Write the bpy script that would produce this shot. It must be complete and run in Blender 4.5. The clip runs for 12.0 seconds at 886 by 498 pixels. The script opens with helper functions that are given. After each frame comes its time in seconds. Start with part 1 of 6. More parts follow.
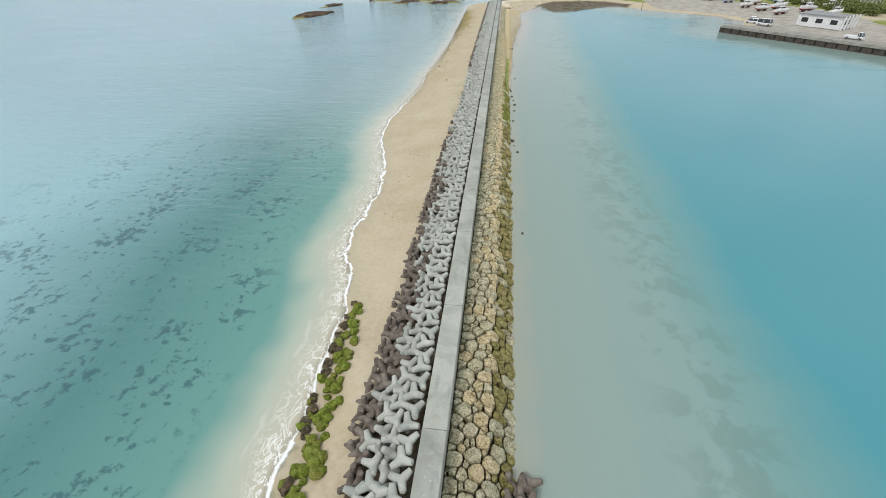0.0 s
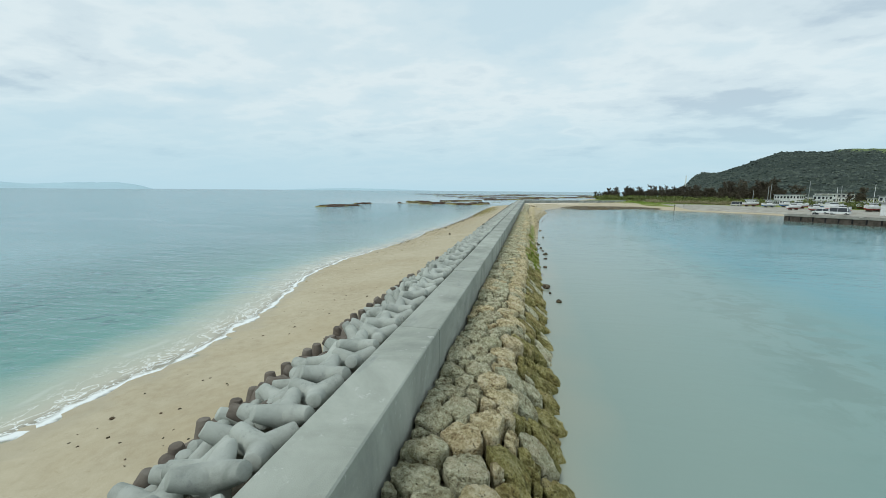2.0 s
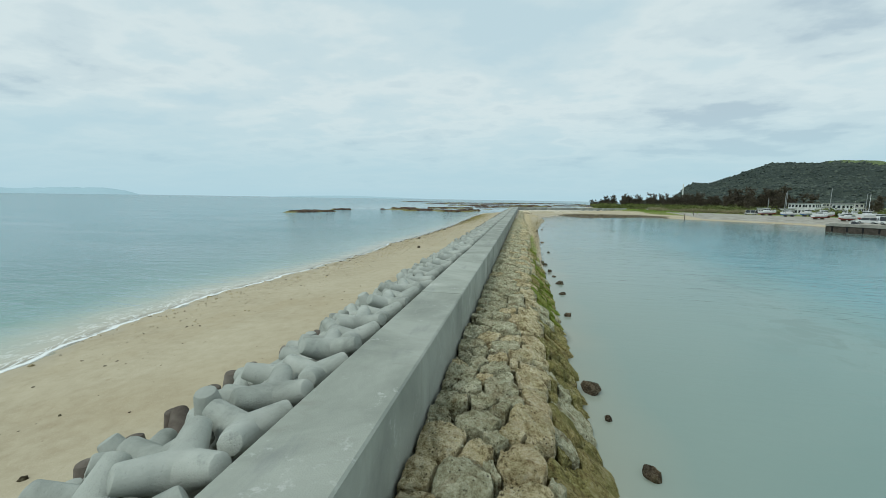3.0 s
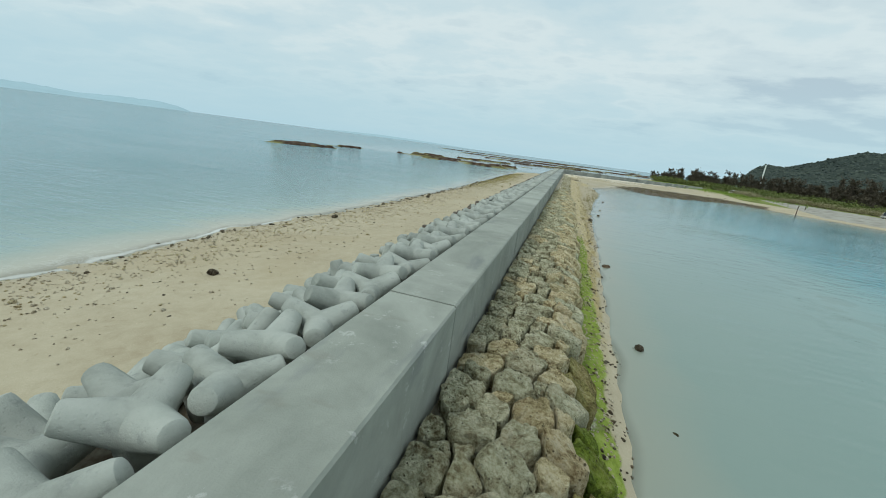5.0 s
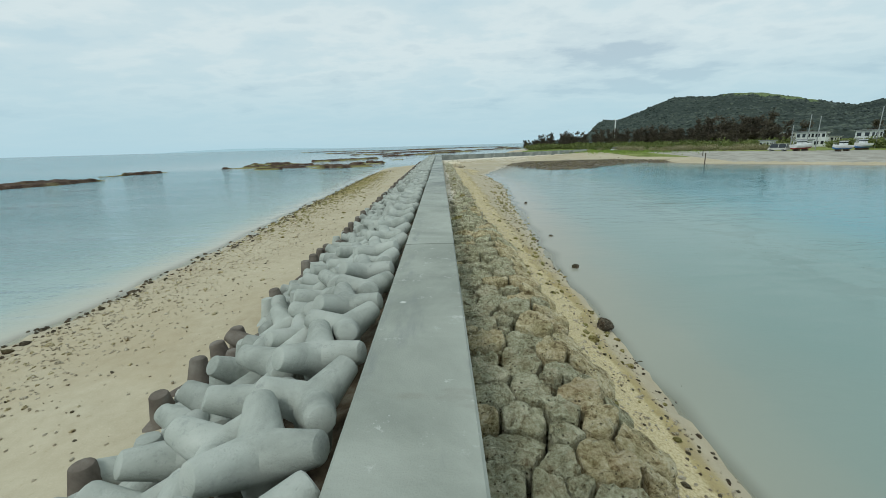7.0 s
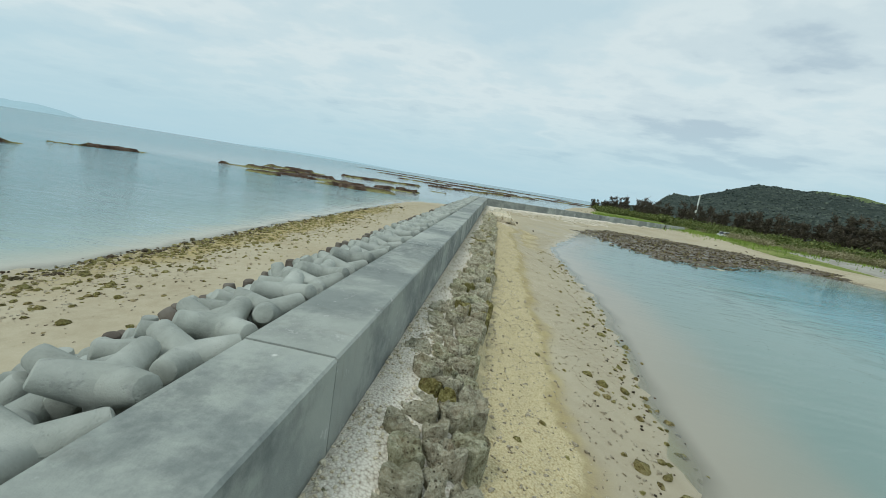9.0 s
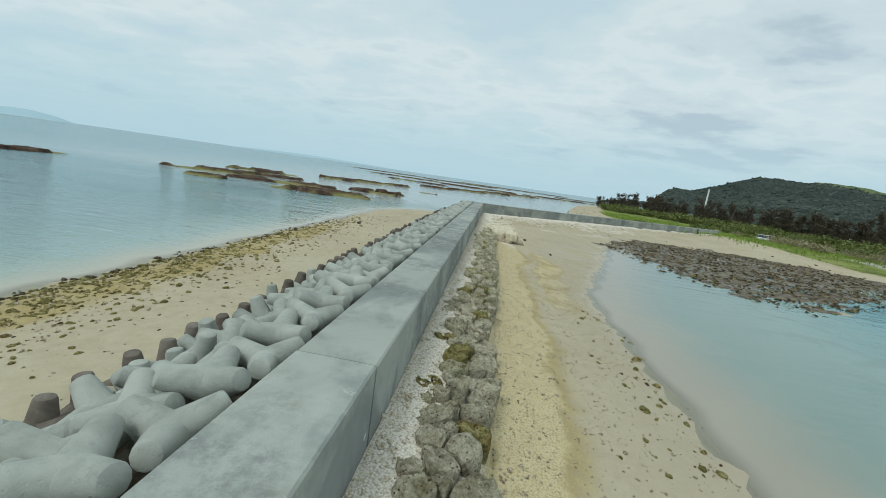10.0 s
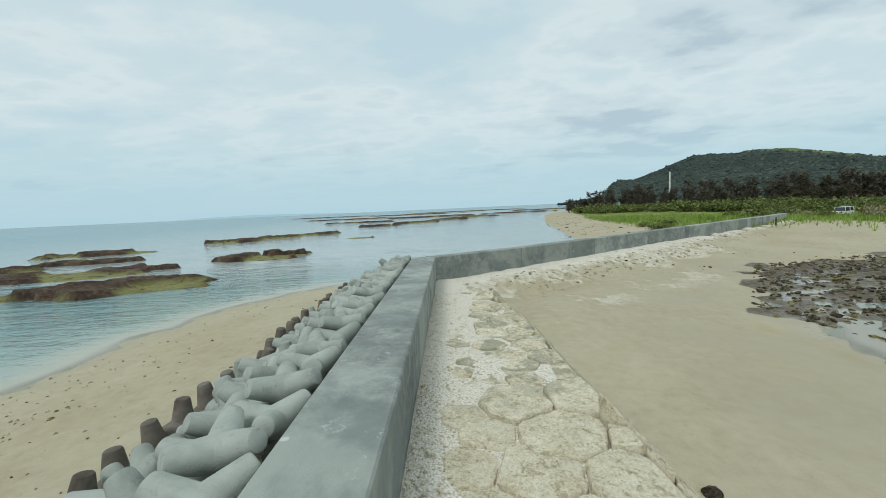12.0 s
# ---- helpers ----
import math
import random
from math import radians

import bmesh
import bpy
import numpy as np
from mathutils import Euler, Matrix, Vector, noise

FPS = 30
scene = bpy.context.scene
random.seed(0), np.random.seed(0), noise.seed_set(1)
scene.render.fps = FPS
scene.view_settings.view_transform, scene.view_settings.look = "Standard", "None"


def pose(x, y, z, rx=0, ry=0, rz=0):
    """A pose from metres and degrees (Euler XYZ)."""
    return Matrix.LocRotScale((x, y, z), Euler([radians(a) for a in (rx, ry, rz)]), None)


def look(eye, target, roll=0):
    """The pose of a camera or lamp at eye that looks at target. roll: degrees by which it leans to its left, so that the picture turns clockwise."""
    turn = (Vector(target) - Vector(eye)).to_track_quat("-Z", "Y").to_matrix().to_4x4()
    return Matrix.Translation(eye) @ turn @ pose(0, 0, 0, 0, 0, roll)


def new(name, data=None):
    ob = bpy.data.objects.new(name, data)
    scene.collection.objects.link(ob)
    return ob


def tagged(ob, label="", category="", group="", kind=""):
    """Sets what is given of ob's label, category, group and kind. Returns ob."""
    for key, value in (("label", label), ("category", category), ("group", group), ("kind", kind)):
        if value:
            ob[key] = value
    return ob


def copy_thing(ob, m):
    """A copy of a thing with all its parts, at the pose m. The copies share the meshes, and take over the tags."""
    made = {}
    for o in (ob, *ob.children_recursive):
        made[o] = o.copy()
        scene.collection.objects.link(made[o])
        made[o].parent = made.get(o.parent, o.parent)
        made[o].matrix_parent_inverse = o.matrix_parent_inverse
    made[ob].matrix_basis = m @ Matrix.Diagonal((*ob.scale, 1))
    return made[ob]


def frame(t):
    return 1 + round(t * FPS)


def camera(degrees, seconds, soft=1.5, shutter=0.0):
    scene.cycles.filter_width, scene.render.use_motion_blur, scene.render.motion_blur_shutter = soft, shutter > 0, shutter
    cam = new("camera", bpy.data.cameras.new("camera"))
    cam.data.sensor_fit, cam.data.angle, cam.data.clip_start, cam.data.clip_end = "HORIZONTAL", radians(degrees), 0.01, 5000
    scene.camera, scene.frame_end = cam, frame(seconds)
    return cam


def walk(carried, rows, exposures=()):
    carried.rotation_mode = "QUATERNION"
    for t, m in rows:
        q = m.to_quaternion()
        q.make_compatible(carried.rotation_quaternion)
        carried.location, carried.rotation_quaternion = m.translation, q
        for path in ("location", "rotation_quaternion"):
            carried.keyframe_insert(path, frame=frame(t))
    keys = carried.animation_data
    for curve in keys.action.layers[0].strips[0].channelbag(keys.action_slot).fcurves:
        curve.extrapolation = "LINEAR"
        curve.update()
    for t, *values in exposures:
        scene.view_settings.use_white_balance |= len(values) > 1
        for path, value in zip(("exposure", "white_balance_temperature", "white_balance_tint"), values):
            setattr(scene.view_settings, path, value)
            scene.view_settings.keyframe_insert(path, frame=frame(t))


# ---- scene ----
# ---- camera and its path ----
cam = camera(95.0, 12.0, soft=0.5)

# seconds, eye x y z, yaw to the left from +y, pitch up, lean
ROWS = [
    (0.0, 2.51, -12.16, 25.48, 8.20, -36.96, -1.49),
    (0.5, 3.59, -7.89, 18.79, 13.09, -24.26, 5.34),
    (1.0, 3.91, -0.78, 14.22, 11.38, -19.81, 2.20),
    (1.5, 3.85, 7.78, 10.32, 11.12, -10.58, 0.48),
    (2.0, 3.55, 17.27, 7.88, 12.02, -8.24, 0.43),
    (2.5, 3.09, 27.29, 6.75, 11.71, -7.61, 0.50),
    (2.7, 2.79, 31.21, 6.38, 11.38, -6.54, 0.82),
    (4.3, 2.34, 60.69, 6.72, 9.33, -13.57, 0.65),
    (4.5, 2.43, 64.18, 6.67, 11.57, -14.32, 4.28),
    (5.0, 2.27, 73.03, 6.23, 15.37, -14.29, 7.57),
    (5.5, 1.57, 81.96, 5.78, 14.72, -13.05, 6.51),
    (6.0, 0.60, 90.79, 5.65, 9.00, -9.03, 2.43),
    (6.5, -0.01, 100.08, 5.73, -0.37, -7.82, -4.92),
    (7.0, 0.38, 108.81, 6.05, -0.02, -14.39, -1.62),
    (7.2, 0.74, 112.30, 6.08, 2.89, -15.39, 2.34),
    (8.8, 2.54, 141.22, 5.98, 6.18, -10.59, 9.42),
    (9.0, 2.49, 145.28, 5.95, 6.24, -9.92, 9.27),
    (9.5, 2.38, 154.90, 6.14, 6.58, -9.96, 8.96),
    (10.0, 2.18, 164.31, 6.49, 6.03, -10.12, 8.19),
    (10.5, 2.04, 173.84, 6.54, 5.85, -14.06, 8.31),
    (11.0, 1.79, 183.64, 6.05, 6.07, -13.89, 8.30),
    (11.5, 1.67, 193.47, 5.89, 7.48, -7.94, 7.66),
    (12.0, 1.69, 202.97, 6.21, 1.09, -5.73, -2.59),
]


def row_pose(x, y, z, yaw, pitch, lean):
    a, p = radians(yaw), radians(pitch)
    ahead = Vector((-math.sin(a) * math.cos(p), math.cos(a) * math.cos(p), math.sin(p)))
    return look((x, y, z), Vector((x, y, z)) + 5 * ahead, lean)


walk(cam, [(r[0], row_pose(*r[1:])) for r in ROWS],
     exposures=[(0.0, 0.24, 6550, 14), (0.6, 0.3, 6500, 15), (1.1, 0.2, 6500, 15), (1.6, 0.1, 6350, 9), (2.0, -0.02, 6150, 3), (2.5, -0.14, 6150, 0), (4.5, -0.13, 6150, 0), (9.0, -0.13, 6150, 1), (11.0, -0.18, 6150, 1), (12.0, -0.14, 6150, 1)])

# ---- world and sun: a bright overcast day with thin cloud ----
SUN_EL, SUN_AZ = radians(52), radians(215)
world = bpy.data.worlds.new("sky")
scene.world = world
world.use_nodes = True
wn, wl = world.node_tree.nodes, world.node_tree.links
wn.clear()
w_out = wn.new("ShaderNodeOutputWorld")
w_bg = wn.new("ShaderNodeBackground")
w_sky = wn.new("ShaderNodeTexSky")
w_sky.sky_type = "NISHITA"
w_sky.sun_disc = False
w_sky.sun_elevation, w_sky.sun_rotation = SUN_EL, SUN_AZ
w_sky.dust_density, w_sky.air_density = 1.5, 1.0
w_co = wn.new("ShaderNodeTexCoord")
w_sep = wn.new("ShaderNodeSeparateXYZ")
wl.new(w_co.outputs["Generated"], w_sep.inputs[0])


def wmath(op, a, b=0.0, clamp=False):
    n = wn.new("ShaderNodeMath")
    n.operation, n.use_clamp = op, clamp
    for i, v in enumerate((a, b)):
        if isinstance(v, (int, float)):
            n.inputs[i].default_value = v
        else:
            wl.new(v, n.inputs[i])
    return n.outputs[0]


# the cloud deck lies flat overhead: directions are laid out on a plane
up_ = wmath("ADD", wmath("MAXIMUM", w_sep.outputs[2], 0.0), 0.16)
w_flat = wn.new("ShaderNodeCombineXYZ")
wl.new(wmath("DIVIDE", w_sep.outputs[0], up_), w_flat.inputs[0])
wl.new(wmath("DIVIDE", w_sep.outputs[1], up_), w_flat.inputs[1])


def wnoise(scale, detail, rough, z):
    m = wn.new("ShaderNodeMapping")
    m.inputs["Location"].default_value = (3.1, z, z)
    m.inputs["Scale"].default_value = (0.9, 1.1, 1)
    wl.new(w_flat.outputs[0], m.inputs[0])
    n = wn.new("ShaderNodeTexNoise")
    n.inputs["Scale"].default_value, n.inputs["Detail"].default_value = scale, detail
    n.inputs["Roughness"].default_value = rough
    wl.new(m.outputs[0], n.inputs["Vector"])
    return n.outputs[0]


def wramp(fac, stops):
    r = wn.new("ShaderNodeValToRGB")
    r.color_ramp.interpolation = "EASE"
    while len(r.color_ramp.elements) < len(stops):
        r.color_ramp.elements.new(0.5)
    for e, (p, c) in zip(r.color_ramp.elements, stops):
        e.position, e.color = p, (*c, 1)
    wl.new(fac, r.inputs[0])
    return r.outputs[0]


def wmix(fac, a, b):
    n = wn.new("ShaderNodeMix")
    n.data_type = "RGBA"
    for i, v in ((0, fac), (6, a), (7, b)):
        if isinstance(v, (int, float)):
            n.inputs[i].default_value = v
        elif isinstance(v, tuple):
            n.inputs[i].default_value = (*v, 1)
        else:
            wl.new(v, n.inputs[i])
    return n.outputs[2]


big = wnoise(0.9, 5, 0.5, 4.0)
fine = wnoise(2.6, 5, 0.55, 9.0)
cover = wmath("ADD", wmath("ADD", wmath("MULTIPLY", big, 0.62), wmath("MULTIPLY", fine, 0.38)), wmath("MULTIPLY", wmath("MAXIMUM", w_sep.outputs[0], 0.0), 0.075))
cloud = wramp(cover, [(0.38, (7.0, 8.2, 8.85)), (0.46, (7.8, 8.7, 9.1)), (0.525, (8.8, 9.3, 9.45)), (0.575, (7.9, 8.6, 8.95)), (0.645, (6.0, 6.85, 7.6))])
veil = wmix(0.9, w_sky.outputs[0], cloud)
low = wramp(w_sep.outputs[2], [(0.0, (1, 1, 1)), (0.03, (0.85, 0.85, 0.85)), (0.22, (0, 0, 0))])
sky_all = wmix(low, veil, (5.7, 7.4, 8.3))
wl.new(sky_all, w_bg.inputs[0])
w_bg.inputs[1].default_value = 0.095
wl.new(w_bg.outputs[0], w_out.inputs[0])

sun = new("sun", bpy.data.lights.new("sun", "SUN"))
sun.data.energy, sun.data.angle, sun.data.color = 1.3, radians(14), (1.0, 0.96, 0.9)
sun.matrix_world = look((math.sin(SUN_AZ) * math.cos(SUN_EL) * 50, math.cos(SUN_AZ) * math.cos(SUN_EL) * 50, math.sin(SUN_EL) * 50), (0, 0, 0))


# ---- materials ----
class Nodes:
    """A short hand for node materials."""

    def __init__(self, name, rough=0.8, spec=0.3):
        self.m = bpy.data.materials.new(name)
        self.m.use_nodes = True
        self.n, self.l = self.m.node_tree.nodes, self.m.node_tree.links
        self.b = self.n["Principled BSDF"]
        self.b.inputs["Roughness"].default_value = rough
        self.b.inputs["Specular IOR Level"].default_value = spec
        self.pos = self.n.new("ShaderNodeNewGeometry").outputs["Position"]

    def put(self, v, socket):
        if isinstance(v, (int, float)):
            socket.default_value = v
        elif isinstance(v, tuple):
            socket.default_value = (*v, 1) if len(v) == 3 and socket.type == "RGBA" else v
        else:
            self.l.new(v, socket)

    def obj(self):
        """The object's own coordinates, shifted by its random number."""
        c = self.n.new("ShaderNodeTexCoord").outputs["Object"]
        r = self.n.new("ShaderNodeObjectInfo").outputs["Random"]
        v = self.n.new("ShaderNodeVectorMath")
        v.operation = "MULTIPLY_ADD"
        self.l.new(r, v.inputs[0])
        v.inputs[1].default_value = (37, 51, 23)
        self.l.new(c, v.inputs[2])
        return v.outputs[0]

    def rand(self):
        return self.n.new("ShaderNodeObjectInfo").outputs["Random"]

    def island(self):
        return self.n.new("ShaderNodeNewGeometry").outputs["Random Per Island"]

    def attr(self, name):
        a = self.n.new("ShaderNodeAttribute")
        a.attribute_name = name
        return a.outputs["Fac"]

    def scaled(self, vec, s):
        v = self.n.new("ShaderNodeVectorMath")
        v.operation = "MULTIPLY"
        self.l.new(vec, v.inputs[0])
        v.inputs[1].default_value = s
        return v.outputs[0]

    def noise(self, scale, detail=4.0, rough=0.55, vec=None, twist=0.0):
        t = self.n.new("ShaderNodeTexNoise")
        t.inputs["Scale"].default_value, t.inputs["Detail"].default_value = scale, detail
        t.inputs["Roughness"].default_value, t.inputs["Distortion"].default_value = rough, twist
        self.l.new(vec or self.pos, t.inputs["Vector"])
        return t.outputs[0]

    def cells(self, scale, vec=None, feature="F1"):
        t = self.n.new("ShaderNodeTexVoronoi")
        t.feature = feature
        t.inputs["Scale"].default_value = scale
        self.l.new(vec or self.pos, t.inputs["Vector"])
        return t.outputs["Distance"]

    def math(self, op, a, b=0.0, c=0.0, clamp=False):
        t = self.n.new("ShaderNodeMath")
        t.operation, t.use_clamp = op, clamp
        for i, v in enumerate((a, b, c)):
            self.put(v, t.inputs[i])
        return t.outputs[0]

    def step(self, v, lo, hi):
        t = self.n.new("ShaderNodeMapRange")
        t.interpolation_type = "SMOOTHSTEP"
        self.put(v, t.inputs[0])
        self.put(lo, t.inputs[1])
        self.put(hi, t.inputs[2])
        return t.outputs[0]

    def ramp(self, fac, stops):
        r = self.n.new("ShaderNodeValToRGB")
        while len(r.color_ramp.elements) < len(stops):
            r.color_ramp.elements.new(0.5)
        for e, (p, c) in zip(r.color_ramp.elements, stops):
            e.position, e.color = p, (*c, 1)
        self.put(fac, r.inputs[0])
        return r.outputs[0]

    def mix(self, fac, a, b, kind="MIX"):
        t = self.n.new("ShaderNodeMix")
        t.data_type, t.blend_type = "RGBA", kind
        self.put(fac, t.inputs[0])
        self.put(a, t.inputs[6])
        self.put(b, t.inputs[7])
        return t.outputs[2]

    def bump(self, height, distance, strength=1.0, normal=None):
        t = self.n.new("ShaderNodeBump")
        t.inputs["Strength"].default_value, t.inputs["Distance"].default_value = strength, distance
        self.l.new(height, t.inputs["Height"])
        if normal:
            self.l.new(normal, t.inputs["Normal"])
        return t.outputs[0]

    def done(self, colour, normal=None, rough=None):
        self.put(colour, self.b.inputs["Base Color"])
        if normal:
            self.l.new(normal, self.b.inputs["Normal"])
        if rough is not None:
            self.put(rough, self.b.inputs["Roughness"])
        return self.m


def concrete_wall_material():
    k = Nodes("weathered_concrete", 0.85, 0.25)
    blotch = k.noise(0.35, 6, 0.62, twist=0.6)
    streak = k.noise(1.0, 5, 0.6, k.scaled(k.pos, (1.4, 0.35, 1.0)))
    grain = k.noise(38, 4, 0.6)
    col = k.ramp(blotch, [(0.28, (0.238, 0.256, 0.224)), (0.44, (0.328, 0.346, 0.30)), (0.6, (0.415, 0.432, 0.38)), (0.78, (0.305, 0.322, 0.28))])
    col = k.mix(k.math("MULTIPLY", k.step(streak, 0.56, 0.74), 0.7), col, (0.235, 0.252, 0.245))
    mould = k.math("MULTIPLY", k.step(k.noise(0.17, 5, 0.6), 0.42, 0.58), k.step(k.noise(2.6, 7, 0.72), 0.34, 0.68))
    y_ = k.n.new("ShaderNodeSeparateXYZ")
    k.l.new(k.pos, y_.inputs[0])
    old = k.step(y_.outputs[1], 118.0, 158.0)
    col = k.mix(k.math("MULTIPLY", old, 0.38), col, (0.50, 0.525, 0.495))
    col = k.mix(k.math("MULTIPLY", k.math("MULTIPLY", old, k.step(k.noise(0.42, 5, 0.6, twist=0.5), 0.42, 0.6)), 0.6), col, (0.175, 0.2, 0.195))
    mould = k.math("MULTIPLY", mould, k.math("MULTIPLY_ADD", k.step(y_.outputs[1], 118.0, 158.0), 0.85, 0.15))
    col = k.mix(k.math("MULTIPLY", mould, 0.7), col, (0.11, 0.125, 0.125))
    scuff = k.math("MULTIPLY", k.step(k.noise(2.6, 7, 0.8), 0.575, 0.66), k.step(k.noise(0.5, 2, 0.5), 0.38, 0.55))
    col = k.mix(k.math("MULTIPLY", scuff, 0.65), col, (0.6, 0.6, 0.57))
    drops = k.math("SUBTRACT", 1.0, k.step(k.math("ADD", k.cells(0.75), k.math("MULTIPLY", k.noise(9, 3, 0.6), 0.06)), 0.06, 0.085))
    col = k.mix(k.math("MULTIPLY", drops, 0.75), col, (0.7, 0.7, 0.66))
    col = k.mix(1.0, col, k.ramp(k.math("MULTIPLY_ADD", k.rand(), 0.22, 0.78), [(0, (0, 0, 0)), (1, (1, 1, 1))]), "MULTIPLY")
    rust = k.math("MULTIPLY", k.step(k.noise(0.9, 4, 0.6, k.scaled(k.pos, (1.0, 2.2, 0.25))), 0.6, 0.75), 0.3)
    col = k.mix(rust, col, (0.2, 0.185, 0.15))
    col = k.mix(k.math("MULTIPLY", k.step(grain, 0.35, 0.65), 0.10), col, (0.5, 0.5, 0.47), "OVERLAY")
    return k.done(col, k.bump(k.math("ADD", grain, k.math("MULTIPLY", streak, 0.6)), 0.012, 0.6))


def tetrapod_material(name, brown):
    k = Nodes(name, 0.9, 0.2)
    v = k.obj()
    blotch = k.noise(1.4, 6, 0.62, v, 0.4)
    grain = k.noise(30, 4, 0.65, v)
    if brown:
        col = k.ramp(blotch, [(0.3, (0.09, 0.073, 0.06)), (0.5, (0.165, 0.14, 0.115)), (0.72, (0.26, 0.235, 0.20))])
    else:
        col = k.ramp(blotch, [(0.28, (0.278, 0.296, 0.262)), (0.5, (0.405, 0.424, 0.38)), (0.75, (0.505, 0.52, 0.472))])
        col = k.mix(k.math("MULTIPLY", k.step(k.noise(4, 6, 0.7, v), 0.56, 0.7), 0.5), col, (0.24, 0.255, 0.24))
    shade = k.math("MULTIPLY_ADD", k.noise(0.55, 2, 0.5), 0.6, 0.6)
    col = k.mix(1.0, col, k.ramp(shade, [(0.0, (0, 0, 0)), (1.0, (1, 1, 1))]), "MULTIPLY")
    pits = k.cells(16, v)
    h = k.math("ADD", grain, k.math("MULTIPLY", k.step(pits, 0.0, 0.3), 0.5))
    return k.done(col, k.bump(h, 0.014, 0.7))


def limestone_material(name, stops, moss=0.3, own=True, grime=0.35, relief=0.14, lichen=False, pits_=0.8, warm=0.2):
    k = Nodes(name, 0.92, 0.15)
    v = k.obj() if own else k.pos
    a = k.noise(2.2, 8, 0.72, v, 0.4)
    b = k.noise(8.0, 7, 0.78, v)
    pits = k.cells(7, v)
    dots = k.math("SUBTRACT", 1.0, k.step(k.math("ADD", k.cells(11, v), k.math("MULTIPLY", k.noise(3.2, 4, 0.6, v), 0.55)), 0.36, 0.5))
    holes = k.math("MULTIPLY", dots, k.step(k.noise(1.3, 3, 0.5, v), 0.33, 0.5))
    col = k.ramp(k.math("MULTIPLY_ADD", k.math("ADD", k.math("MULTIPLY", a, 0.5), k.math("MULTIPLY", b, 0.5)), 3.0, -0.98), stops)
    fine = k.noise(21, 7, 0.8, v)
    col = k.mix(0.75, col, k.ramp(fine, [(0.34, (0.36, 0.31, 0.24)), (0.47, (0.88, 0.85, 0.8)), (0.6, (1.0, 1.0, 1.0))]), "MULTIPLY")
    ruddy = k.math("MULTIPLY", k.step(k.math("ADD", k.noise(1.1, 5, 0.65, v), k.math("MULTIPLY_ADD", k.island() if not own else k.rand(), 0.3, -0.15)), 0.5, 0.68), warm)
    col = k.mix(ruddy, col, (0.34, 0.2, 0.115))
    tone = k.ramp(k.math("MULTIPLY_ADD", k.island() if not own else k.rand(), 0.42, 0.88), [(0, (0, 0, 0)), (1, (1, 1.0, 0.95))])
    col = k.mix(1.0, col, tone, "MULTIPLY")
    col = k.mix(k.math("MULTIPLY", holes, pits_), col, (0.075, 0.055, 0.035))
    col = k.mix(k.math("MULTIPLY", k.step(k.noise(3.1, 6, 0.7, v), 0.55, 0.7), grime), col, (0.10, 0.095, 0.07))
    col = k.mix(k.math("MULTIPLY", k.step(k.noise(2.3, 5, 0.6, v), 0.6, 0.72), 0.25), col, (0.24, 0.13, 0.06))
    col = k.mix(k.math("MULTIPLY", k.step(k.noise(0.8, 4, 0.6), 0.5, 0.66), moss), col, (0.17, 0.165, 0.055))
    if lichen:
        at = k.n.new("ShaderNodeSeparateXYZ")
        k.l.new(k.pos, at.inputs[0])
        crust = k.math("MULTIPLY", k.step(k.math("ADD", k.noise(0.6, 6, 0.7, twist=0.8), k.math("MULTIPLY", k.noise(5.0, 6, 0.75), 0.5)), 0.68, 0.82), k.step(at.outputs[1], 210.0, 213.5))
        col = k.mix(k.math("MULTIPLY", crust, 0.62), col, k.mix(k.noise(1.7, 5, 0.65), (0.16, 0.165, 0.12), (0.33, 0.32, 0.24)))
    h = k.math("SUBTRACT", k.math("ADD", k.math("MULTIPLY_ADD", b, 0.9, k.math("MULTIPLY", fine, 0.35)), k.math("MULTIPLY", k.step(pits, 0.0, 0.35), 0.5)), k.math("MULTIPLY", holes, 0.7))
    return k.done(col, k.bump(h, relief, 1.0))


